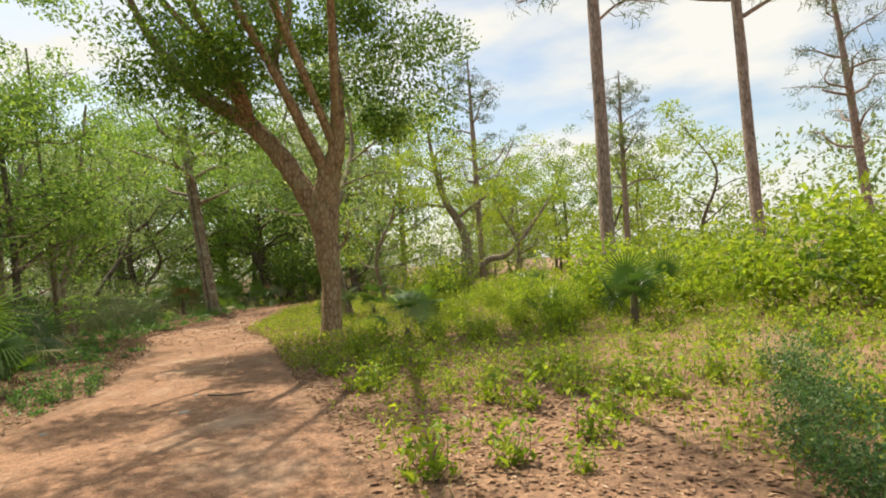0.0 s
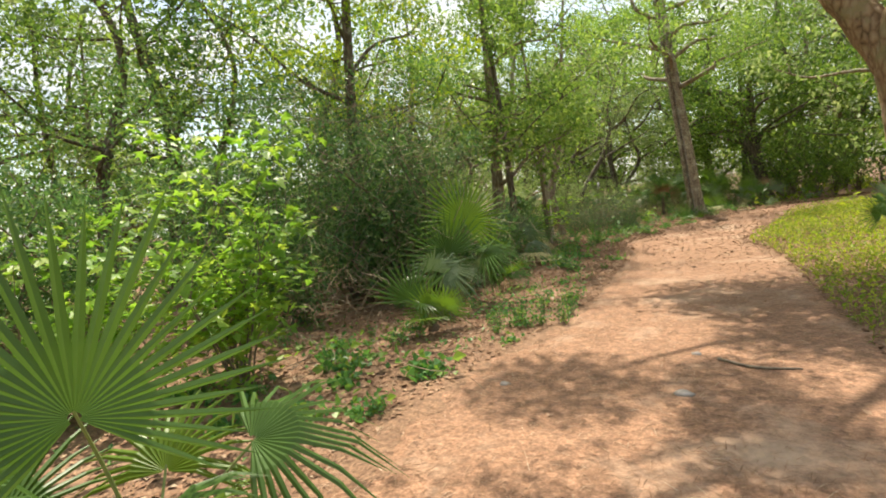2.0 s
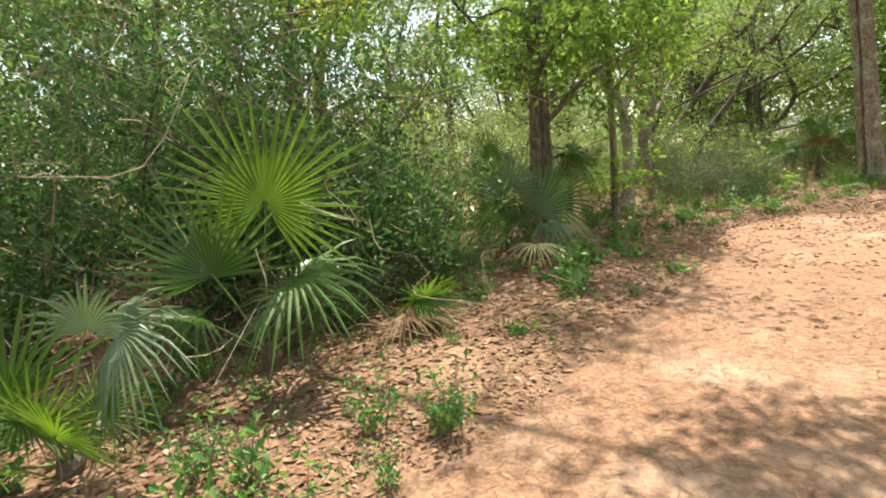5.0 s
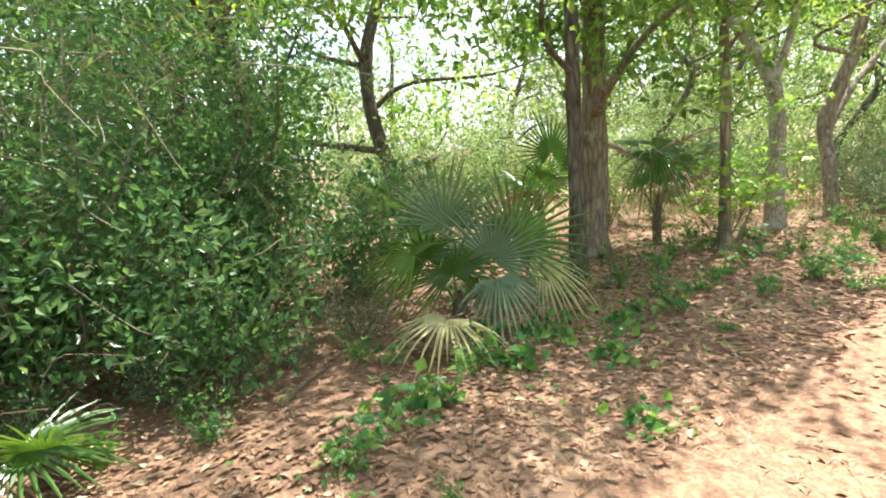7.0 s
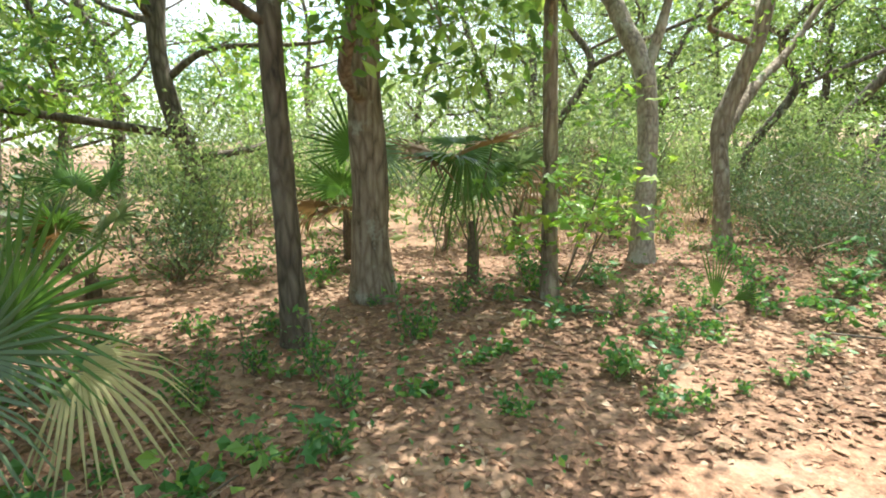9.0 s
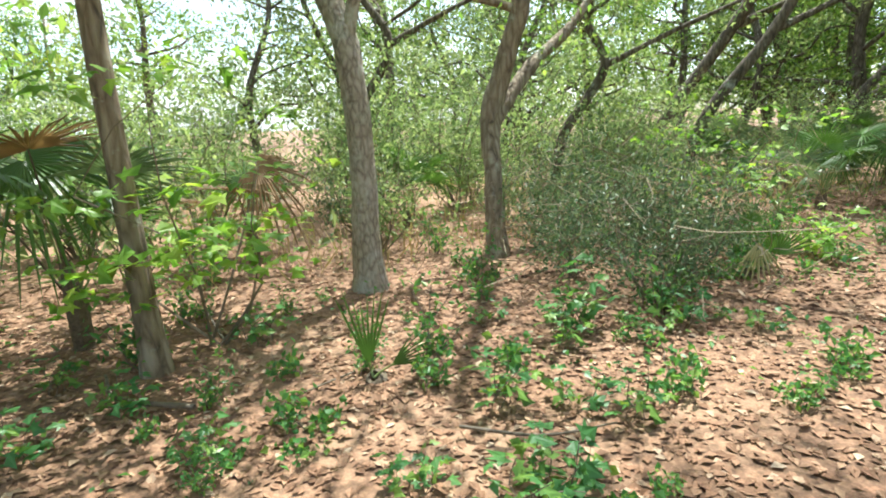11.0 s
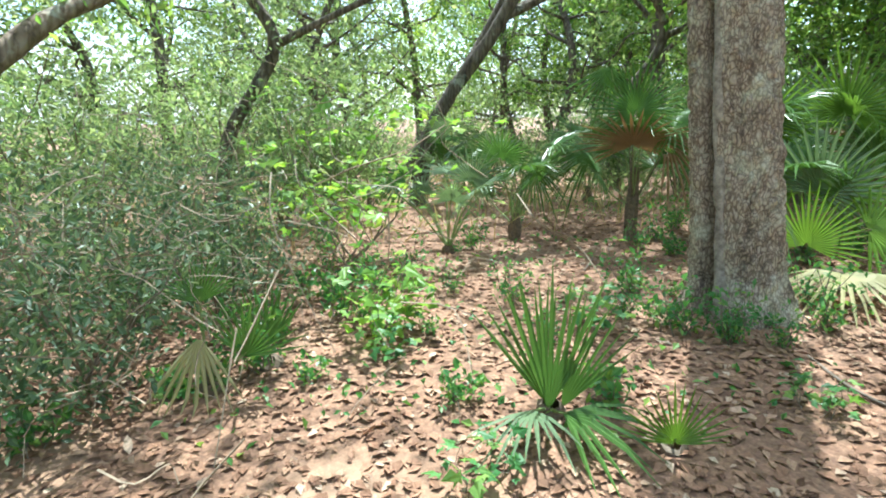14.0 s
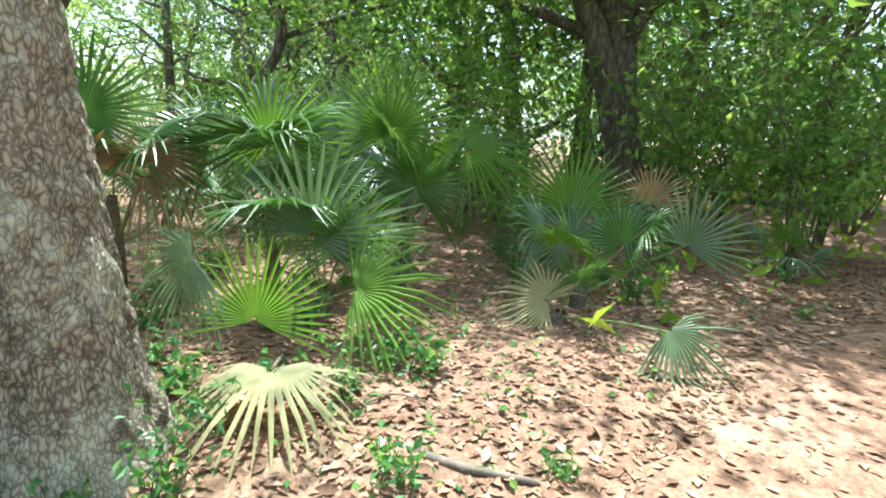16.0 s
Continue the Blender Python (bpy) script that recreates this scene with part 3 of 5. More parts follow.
for x, y, r, line, label in (
        (-13.6, 23.4, 0.1, [(0, 0, 0), (0.1, 0.1, 1.2), (0.5, 0.7, 2.4), (0.3, 0.5, 3.4), (1.0, 1.6, 5.0), (1.2, 2.0, 7.5)], "thin crooked oak with dark trunk"),
        (-13.2, 26.4, 0.13, [(0, 0, 0), (0.2, 0.3, 1.4), (0.9, 1.1, 2.9), (1.3, 1.5, 4.2), (1.2, 1.9, 5.6), (1.9, 2.6, 7.8)], "leaning dark oak with lichened bark"),
        (-15.6, 20.6, 0.11, [(0, 0, 0), (-0.3, -0.2, 1.5), (0.1, 0.5, 3.0), (-0.4, 0.1, 4.4), (0.2, 0.8, 7.0)], "crooked oak with grey-brown trunk"),
        (-16.5, 28.5, 0.18, [(0, 0, 0), (0.8, 0.5, 1.6), (1.9, 1.1, 3.4), (2.8, 1.3, 5.0), (3.6, 1.5, 8.0)], "leaning dark oak trunk behind palmettos"),
        (-12.2, 30.6, 0.12, [(0, 0, 0), (-0.2, 0.2, 1.4), (0.5, 0.6, 2.8), (0.2, 0.3, 4.2), (-0.8, 0.6, 8.0)], "dark oak with low crooked limbs")):
    build_tree("oak_tree", at(x, y), line, (r, r * 0.85, r * 0.75, r * 0.6, 0.03),
               [([np.array(line[k]), np.array(line[k]) + (a, b, 0.5), np.array(line[k]) + (1.9 * a, 2.2 * b, 0.4 + 0.3 * k), np.array(line[k]) + (2.8 * a, 2.9 * b, 1.5)], (r * 0.55, r * 0.4, r * 0.3, 0.012))
                for k, a, b in ((2, 0.7, 0.9), (3, -0.6, -0.8), (3, 0.9, -0.3), (4, -0.9, 0.4))],
               DARK_BARK, HAZE_LEAF, label, auto=6, auto_z=(0.55, 1.0), spread=2.4, leaves=3600, leaf_size=(0.1, 0.045), clump_r=0.75, moss=16)
pole_tree(-3.6, 39.0, 9, 0.27, DARK_BARK, "dark oak trunk leaning over the path", (3.0, 0), 0.4, 3.0, 5000)
pole_tree(-7.6, 35.5, 9, 0.17, DARK_BARK, "dark straight oak behind palmettos", (0.2, 0), 0.1)


def plated_trunk():
    """The thick near trunk with scaly bark plates and a split strip of bare wood."""
    x, y = -7.47, 25.05
    root = thing("oak_tree", at(x, y), "thick oak with scaly grey bark and split bare-wood strip", "tree")
    rows_n, cols = 330, 130
    zs = np.linspace(-0.15, 8.5, rows_n)
    v = []
    cell = 0.062
    for z in zs:
        lean = Vector((-0.085 * z, -0.07 * z, 0))
        r0 = (0.27 - 0.011 * z) * (1 + 0.42 * math.exp(-max(z, 0) / 0.22))
        for k in range(cols):
            a = 2 * math.pi * k / cols
            r = r0 * (1 + 0.05 * math.cos(3 * a + 0.5) + 0.07 * math.exp(-max(z, 0) / 0.3) * math.cos(6 * a))
            p = Vector((a * 0.27 / cell, z / (cell * 1.7), 0.0))
            p += Vector((noise.noise(p * 0.5) * 0.6, noise.noise(p * 0.5 + Vector((9, 9, 9))) * 0.6, 0))
            dist = noise.voronoi(p + Vector((0, 0, 0.5)))[0]
            edge = min(1.0, (dist[1] - dist[0]) * 2.6)
            scar = math.exp(-((a - 4.80 + 0.05 * math.sin(z * 1.4)) / 0.17) ** 2)
            gap = math.exp(-((a - 4.53 + 0.05 * math.sin(z * 1.4)) / 0.12) ** 2)
            r += (1 - scar) * (0.026 * edge + 0.012 * noise.noise(p * 0.7)) + 0.03 * scar * (1 + 0.8 * noise.noise(Vector((a * 9, z * 1.3, 4)))) - 0.17 * gap
            v.append(lean + Vector((math.cos(a) * r, math.sin(a) * r, z)))
    f = [(j * cols + i, j * cols + (i + 1) % cols, (j + 1) * cols + (i + 1) % cols, (j + 1) * cols + i) for j in range(rows_n - 1) for i in range(cols)]
    g = Geo()
    g.add(v, f)
    part("trunk", g, PLATED_BARK, root, smooth=True)
    strip = Geo()
    line = [(math.cos(4.80 - 0.05 * math.sin(z * 1.4)) * (0.272 - 0.011 * z) * (1 + 0.42 * math.exp(-max(z, 0) / 0.22)) - 0.085 * z,
             math.sin(4.80 - 0.05 * math.sin(z * 1.4)) * (0.272 - 0.011 * z) * (1 + 0.42 * math.exp(-max(z, 0) / 0.22)) - 0.07 * z, z) for z in np.linspace(-0.05, 4.6, 60)]
    tube(strip, line, (0.045, 0.026, 0.038, 0.02, 0.034, 0.022, 0.036, 0.012), 14, 0.8, 0, 8)
    part("bare_wood_strip", strip, SCAR_WOOD, root, "long strip of bare weathered grey wood", smooth=True)
    bg, cg = Geo(), Geo()
    ends = []
    for k in range(9):
        a = k * 2.4
        s = np.array((-0.085 * (5.0 + 0.38 * k), -0.07 * (5.0 + 0.38 * k), 5.0 + 0.38 * k))
        e = s + (math.cos(a) * 3.2, math.sin(a) * 3.2, rng.uniform(0.0, 2.0))
        ln = crooked(s, e, 0.1)
        tube(bg, ln, (0.1, 0.06, 0.015), 6, 0.1)
        ends += [ln[len(ln) // 2], ln[-3], ln[-1]]
    part("branchwork", bg, OAK_BARK, root, smooth=True)["kind"] = "stuff"
    scatter_leaves(cg, np.concatenate([clump_points(e, 1.2, 260) for e in ends]), 0.12, 0.06)
    part("crown", cg, WOODS_LEAF, root)


plated_trunk()

# ---------------------------------------------------------------- woods in the background
PROTOS = []
for k, (h, r, leaf, bark, low, spread) in enumerate([(9.0, 0.16, WOODS_LEAF, DARK_BARK, 0.3, 3.0), (8.0, 0.13, HAZE_LEAF, OAK_BARK, 0.25, 2.8), (10.5, 0.2, OAK_LEAF, DARK_BARK, 0.3, 3.4),
                                             (6.0, 0.09, SHADE_TINT_LEAF, DARK_BARK, 0.2, 2.2), (7.0, 0.11, SUN_TINT_LEAF, OAK_BARK, 0.22, 2.6)]):
    p = build_tree("oak_tree", (-14 - 5 * k, 6 + 2 * k, 0), [(0, 0, 0), (rng.normal(0, .2), rng.normal(0, .2), h * 0.3), (rng.normal(0, .5), rng.normal(0, .5), h * 0.65), (rng.normal(0, .8), rng.normal(0, .8), h)],
                   (r, r * 0.8, r * 0.5, 0.03), [], bark, leaf, "woodland oak with crooked trunk and leafy crown", auto=13, auto_z=(low, 1.0), spread=spread, leaves=5000,
                   leaf_size=(0.115, 0.052), clump_r=0.85, sides=8, moss=10, twigs=2, droop=0.3)
    p["group"] = "trees of the woods"
    PROTOS.append(p)

FAR = []
for k, (h, r, leaf, low, spread) in enumerate([(10.0, 0.17, HAZE_LEAF, 0.12, 3.6), (9.5, 0.15, WOODS_LEAF, 0.1, 3.6), (8.0, 0.12, SUN_TINT_LEAF, 0.12, 3.2), (11.0, 0.18, OAK_LEAF, 0.08, 3.8)]):
    p = build_tree("oak_tree", (-30 - 3 * k, 30 + 7 * k, 0), [(0, 0, 0), (rng.normal(0, .3), rng.normal(0, .3), h * 0.3), (rng.normal(0, .6), rng.normal(0, .6), h * 0.65), (rng.normal(0, .8), rng.normal(0, .8), h)],
                   (r, r * 0.8, r * 0.5, 0.03), [], DARK_BARK, leaf, "woodland oak with dense leafy crown in the distance", auto=15, auto_z=(low, 1.0), spread=spread, leaves=5000,
                   leaf_size=(0.17, 0.075), clump_r=0.95, sides=7, twigs=1, droop=0.3)
    p["group"] = "trees of the woods"
    FAR.append(p)

KEEP = [(-9.4, 14.3), (-10.3, 15.3), (-9.76, 16.8), (-10.75, 18.7), (-11.3, 20.65), (-7.62, 25), (-11.1, 14.5), (-6, 32.4), (-1.5, 11.6)]
for k, p in enumerate(PROTOS):
    KEEP.append((p.location.x, p.location.y))


def open_side(x, y):
    """The sunny clearing and the view to its far edge."""
    return x > -0.6 + max(0, (y - 12)) * 0.16 and y < 26


def woods():
    count = tries = 0
    while count < 68 and tries < 9000:
        tries += 1
        x, y = rng.uniform(-36, 30), rng.uniform(-8, 60)
        if open_side(x, y) or abs(x - trail_x(y)) < 3.0 or (x > 4 and y < 18):
            continue
        near = trail_x(y) - x
        if 0 < near < 5.2 and -6 < y < 38:
            continue
        if near < 0 and y < 27 and near > -4:
            continue
        if 10 < y < 34 and 0 < near < 17 and rng.random() < 0.9:
            continue
        if min((x - a) ** 2 + (y - b) ** 2 for a, b in KEEP) < 2.1 ** 2:
            continue
        if x > 0 and rng.random() < 0.25:
            continue
        if -14 < x < -4 and 2 < y < 13.5:
            continue
        KEEP.append((x, y))
        # on the open side most oaks take the leaf colour with sunlight in it
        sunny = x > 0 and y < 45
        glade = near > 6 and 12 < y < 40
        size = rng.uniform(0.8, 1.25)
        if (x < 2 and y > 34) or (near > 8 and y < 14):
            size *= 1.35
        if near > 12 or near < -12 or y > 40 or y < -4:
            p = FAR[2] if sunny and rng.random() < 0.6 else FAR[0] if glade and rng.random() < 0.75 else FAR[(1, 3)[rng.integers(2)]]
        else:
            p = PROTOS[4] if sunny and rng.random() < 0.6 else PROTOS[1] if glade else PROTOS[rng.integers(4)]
        placed(p, x, y, size, rng.uniform(0, 6.28), "", "trees of the woods")
        count += 1


for k, (x, y, size) in enumerate([(-9.6, 38.5, 1.5), (-15.5, 38.5, 1.5), (-6.2, 43.0, 1.6), (-1.2, 42.5, 1.5), (-0.9, 30.5, 1.25), (0.8, 34.8, 1.35), (-3.4, 46.0, 1.6), (-15.0, 13.4, 1.2), (-18.0, 9.0, 1.3), (-13.0, 41.0, 1.6)]):
    KEEP.append((x, y))
    placed(FAR[(3, 1, 3, 1)[k % 4]], x, y, size, 1.3 * k, "tall woodland oak with dense green crown", "trees of the woods")
woods()


def far_woods():
    g = Geo()
    pts = []
    for a in np.linspace(0, 2 * np.pi, 260, endpoint=False):
        d = rng.uniform(46, 62)
        top = rng.uniform(6, 13)
        c = np.array((-4 + math.cos(a) * d, 18 + math.sin(a) * d, 0))
        m = 150
        pts.append(c + np.stack([rng.normal(0, 1.6, m), rng.normal(0, 1.6, m), rng.uniform(0, 1, m) ** 0.8 * top], 1))
    # haze of distance comes from the paled leaf colour
    scatter_leaves(g, np.concatenate(pts), 0.6, 0.3)
    tagged(part("far_woods", g, HAZE_LEAF), "distant belt of green woodland foliage", "woods", kind="stuff")


far_woods()


# ---------------------------------------------------------------- shrubs
def build_shrub(name, loc, h, r, leaf, label, leaves, size, stems=7, star=False, category="shrub", flat=0.7, lift=0.35):
    root = thing(name, loc, label, category)
    sg, lg = Geo(), Geo()
    pts = []
    for k in range(stems):
        az = k * 2.4 + rng.uniform(-0.4, 0.4)
        out = r * rng.uniform(0.25, 0.95)
        end = np.array((math.cos(az) * out, math.sin(az) * out, h * rng.uniform(0.55, 1.0)))
        ln = crooked((rng.normal(0, 0.05), rng.normal(0, 0.05), -0.03), end, 0.1, 2)
        tube(sg, ln, (0.003 + 0.005 * h, 0.002 + 0.003 * h, 0.002), 3)
        for t in (lift, 0.6, 0.8, 1.0):
            pts.append(clump_points(ln[int(t * (len(ln) - 1))], r * 0.42, max(2, leaves // (stems * 4)), flat))
    part("stemwork", sg, TWIG, root)["kind"] = "stuff"
    pts = np.concatenate(pts)
    pts[:, 2] = np.maximum(pts[:, 2], 0.03)
    if star:
        star_leaves(lg, pts, size[0])
    else:
        scatter_leaves(lg, pts, *size)
    part("leaves", lg, leaf, root)
    return root


def spread_copies(proto, spots, lo, hi, group, label=""):
    for x, y in spots:
        placed(proto, x, y, rng.uniform(lo, hi), rng.uniform(0, 6.28), label, group)


def spots_in(count, x0, x1, y0, y1, ok):
    out = []
    for _ in range(count * 30):
        x, y = rng.uniform(x0, x1), rng.uniform(y0, y1)
        if ok(x, y):
            out.append((x, y))
            if len(out) == count:
                break
    return out


def off_trail(x, y):
    return abs(x - trail_x(y)) - trail_half(y)


SHRUB_A = build_shrub("shrub", at(-9.6, 8.6), 2.0, 1.0, SHADE_TINT_LEAF, "dense dark green evergreen shrub in the shade", 2000, (0.08, 0.04), 9)
SHRUB_B = build_shrub("shrub", at(-9.2, 21.3), 1.3, 0.9, GREY_LEAF, "grey-green bushy undergrowth shrub with thin twigs", 2000, (0.054, 0.024), 13)
SHRUB_C = build_shrub("shrub", at(5.5, 11.0), 1.1, 0.85, SUN_TINT_LEAF, "sunlit yellow-green shrub of the clearing", 950, (0.085, 0.048), 10)
SHRUB_D = build_shrub("shrub", at(-14.0, 17.5), 2.6, 1.2, HAZE_LEAF, "tall thin-leaved shrub under the trees, green paled as by sunlit haze", 1500, (0.095, 0.045), 9)

SHRUB_E = build_shrub("shrub", at(-9.0, 33.0), 2.8, 1.3, WOODS_LEAF, "tall leafy green shrub at the bend of the path", 1500, (0.11, 0.052), 9)

left_wood = lambda lo, hi: (lambda x, y: x < trail_x(y) and lo < off_trail(x, y) < hi)
spread_copies(SHRUB_A, [(-8.3, 8.2), (-7.9, 9.2), (-9.3, 10.6), (-8.7, 6.6), (-8.4, 9.9), (-10.4, 7.3), (-9.8, 11.8), (-7.6, 10.4)], 0.75, 1.15, "undergrowth shrubs")
spread_copies(SHRUB_A, spots_in(10, -26, -9, 2, 16, left_wood(6.5, 20)), 0.7, 1.3, "undergrowth shrubs")
spread_copies(SHRUB_D, spots_in(50, -27, -11, 11, 38, left_wood(6.2, 20)), 0.6, 1.25, "undergrowth shrubs")
spread_copies(SHRUB_D, [(-12.6, 21.6), (-12.9, 24.6), (-12.2, 19.4), (-14.6, 22.2), (-11.6, 27.2), (-10.9, 29.0), (-13.4, 28.2), (-15.2, 25.2), (-12.4, 16.6), (-13.0, 13.4)], 0.55, 0.85, "undergrowth shrubs")
spread_copies(SHRUB_B, [(-9.9, 20.6), (-10.2, 21.7), (-8.9, 20.6), (-10.8, 21.2), (-9.8, 22.2), (-10.9, 22.6), (-11.6, 21.9)], 0.75, 1.05, "undergrowth shrubs")
spread_copies(SHRUB_B, spots_in(20, -20, -10, 11, 34, left_wood(5.5, 12)), 0.7, 1.2, "undergrowth shrubs")
spread_copies(SHRUB_D, spots_in(18, -1, 24, 22, 40, lambda x, y: off_trail(x, y) > 2.2), 0.7, 1.3, "undergrowth shrubs")
spread_copies(SHRUB_E, [(-9.5, 31.5), (-7.6, 31.0), (-8.6, 33.0), (-6.6, 33.6), (-5.4, 32.0), (-7.4, 35.0), (-4.8, 34.6), (-10.8, 30.5), (-6.0, 36.5), (-0.6, 31.5), (0.4, 33.5), (-0.4, 36), (1.2, 30.2), (-4.6, 37.5), (1.5, 36.5), (-3.4, 33.4), (-2.6, 35.4), (-3.2, 38.2), (-1.6, 38.4), (-4.0, 31.8), (-9.2, 35.6), (-10.6, 33.6)], 0.75, 1.3, "undergrowth shrubs")
spread_copies(SHRUB_C, spots_in(52, 1.6, 22, 5, 24, lambda x, y: x + 0.4 * y > 5.8 and (x - 4.3) ** 2 + (y - 8.2) ** 2 > 1.6), 0.8, 1.6, "clearing shrubs")

# ---------------------------------------------------------------- palmettos
def fan(geo, hub, axis, normal, radius, spread, count, droop, ragged=0.06):
    """A palmetto blade: one pleated sheet, whose segments part halfway and taper to drooping points."""
    hub, axis, normal = Vector(hub), Vector(axis).normalized(), Vector(normal)
    normal = (normal - axis * normal.dot(axis)).normalized()
    side = axis.cross(normal)
    whole = radians(spread)
    half = whole / count / 2

    def spot(a, r, fold, twist=0.0, sag=1.0):
        rr = radius * (0.70 + 0.30 * math.cos(a * 0.62)) * r
        p = hub + (axis * math.cos(a) + side * math.sin(a)) * rr + normal * (0.10 * math.sin(a) ** 2 * rr + fold + twist * max(0, rr - 0.45 * radius))
        p.z -= droop * radius * r ** 2.4 * sag
        return Vector((p.x, p.y, max(p.z, 0.012)))

    v, f = [], []
    for r in (0.03, 0.34):
        for k in range(2 * count + 1):
            v.append(spot(whole * (k / (2 * count) - 0.5), r, radius * r * math.tan(half) * 0.7 * (k % 2)))
    row = 2 * count + 1
    f += [(k, k + 1, row + k + 1, row + k) for k in range(2 * count)]
    for i in range(count):
        a = whole * ((i + 0.5) / count - 0.5)
        stretch, twist, sag = 1 + ragged * rng.normal(), rng.normal(0, 0.06), 1.5 * (1 + 0.25 * rng.normal())
        prev = [row + 2 * i, row + 2 * i + 1, row + 2 * i + 2]
        for r, w in ((0.68, 0.62), (1.0, 0.03)):
            b = half * w * 0.6
            at_r = r * stretch
            now = [len(v), len(v) + 1, len(v) + 2]
            v += [spot(a - b, at_r, 0, twist, sag), spot(a, at_r, radius * math.tan(half) * 0.3 * w, twist, sag), spot(a + b, at_r, 0, twist, sag)]
            f += [(prev[m], prev[m + 1], now[m + 1], now[m]) for m in range(2)]
            prev = now
    geo.add(v, f)


STALK = plain_noise_material("palmetto_stalk", (0.12, 0.17, 0.05), (0.25, 0.3, 0.1), 20, 0.5)
BOOT = plain_noise_material("palmetto_stump", (0.06, 0.045, 0.03), (0.2, 0.15, 0.1), 30)


def palmetto(x, y, label, fixed=(), auto=0, height=0.7, radius=0.5, reach=0.45, mats=(0, 0, 0, 1), stump=0.25, name="saw_palmetto", start=0.0):
    """fixed: (hub in world metres, axis, normal, radius, spread, droop, material). auto: further fronds all round."""
    root = thing(name, at(x, y), label, "palmetto")
    kinds = (PALM_LEAF, PALM_BRIGHT, PALM_GREY, PALM_DRY, PALM_BROWN)
    base = Vector(at(x, y))
    sg = Geo()
    tube(sg, [(0, 0, -0.05), (0.02, 0.01, stump * 0.5), (0.03, 0, stump)], (0.07, 0.075, 0.04), 8, 0.3, 0, 14)
    part("stump", sg, BOOT, root)
    todo = [(Vector(h) - base, a, n, r, sp, dr, m) for h, a, n, r, sp, dr, m in fixed]
    for k in range(auto):
        az = start + k * 2.4 + rng.uniform(-0.4, 0.4)
        out = Vector((math.cos(az), math.sin(az), 0))
        h = height * rng.uniform(0.55, 1.1)
        hub = out * reach * rng.uniform(0.5, 1.2) * (1.3 - 0.5 * h / height) + Vector((0, 0, h))
        el = rng.uniform(0.25, 1.2) if h > 0.5 * height else rng.uniform(-0.2, 0.6)
        axis = out * math.cos(el) + Vector((0, 0, math.sin(el)))
        normal = Vector((0, 0, math.cos(el))) - out * math.sin(el) + Vector((rng.normal(0, 0.35), rng.normal(0, 0.35), 0))
        todo.append((hub, axis, normal, radius * rng.uniform(0.8, 1.15), rng.uniform(190, 280), rng.uniform(0.05, 0.3), mats[rng.integers(len(mats))]))
    for hub, axis, normal, r, sp, dr, m in todo:
        g = Geo()
        fan(g, hub, axis, normal, r, sp, max(8, int(sp / rng.uniform(7.6, 9.2))), dr)
        frond = part("frond", g, kinds[m], root, {3: "dry straw-coloured frond", 4: "dead brown frond", 1: "bright green frond"}.get(m, ""))
        pg = Geo()
        mid = hub * 0.55 + Vector((0, 0, hub.z * 0.12))
        tube(pg, bezier_like([(0.02, 0, stump * 0.5), mid, hub + Vector(axis).normalized() * 0.03], 4), (0.011, 0.008, 0.006), 5)
        part("stalk", pg, BOOT if m > 2 else STALK, frond)
    return root


UP = (0, 0, 1)
# beside the path at the start
palmetto(-4.25, 2.75, "large saw palmetto with wide dark green fans beside the path",
         [((-3.98, 2.5, 0.98), (0.03, -0.05, 1), (0.85, -0.35, 0.1), 0.78, 265, 0.0, 0), ((-3.93, 3.1, 0.66), (0.5, 0.75, 0.25), (0.35, -0.25, 0.8), 0.62, 200, 0.32, 0),
          ((-4.3, 2.3, 0.6), (-0.3, -0.5, 0.8), (0.7, 0.2, 0.5), 0.6, 230, 0.1, 0), ((-4.1, 2.9, 0.35), (0.4, 0.2, 0.3), (0.1, -0.1, 1), 0.45, 190, 0.35, 1)], 3, 0.6, 0.55, 0.4)
# group by the thicket
palmetto(-6.2, 6.9, "saw palmetto with bright yellow-green young fans on pine straw",
         [((-6.12, 6.8, 0.30), (0.05, 0.05, 1), (0.8, -0.45, 0.2), 0.42, 240, 0.03, 1), ((-6.3, 6.7, 0.42), (-0.25, -0.1, 1), (0.8, -0.45, 0.2), 0.62, 150, 0.0, 0),
          ((-6.17, 7.23, 0.72), (0.45, 0.35, 0.25), (0.6, -0.4, 0.7), 0.55, 250, 0.45, 2), ((-6.05, 6.6, 0.22), (0.5, -0.5, 0.3), (0.3, -0.3, 1), 0.4, 200, 0.15, 1),
          ((-6.25, 7.1, 0.75), (0.1, 0.1, 1), (0.8, -0.5, 0.1), 0.45, 200, 0.3, 2)], 3, 0.35, 0.4, 0.25, (1, 1, 0), 0.1)
palmetto(-6.75, 8.2, "tall saw palmetto with broad bright green fans against the thicket",
         [((-6.55, 8.25, 1.30), (0.0, 0.2, 1), (0.8, -0.6, 0.15), 0.85, 290, 0.02, 1), ((-6.6, 7.85, 0.85), (-0.1, -0.2, 1), (0.7, -0.7, 0.1), 0.75, 200, 0.0, 0),
          ((-6.3, 8.3, 0.8), (0.7, 0.5, 0.2), (0.3, -0.2, 1), 0.7, 220, 0.3, 0)], 4, 0.8, 0.65, 0.4, (0, 0, 2))
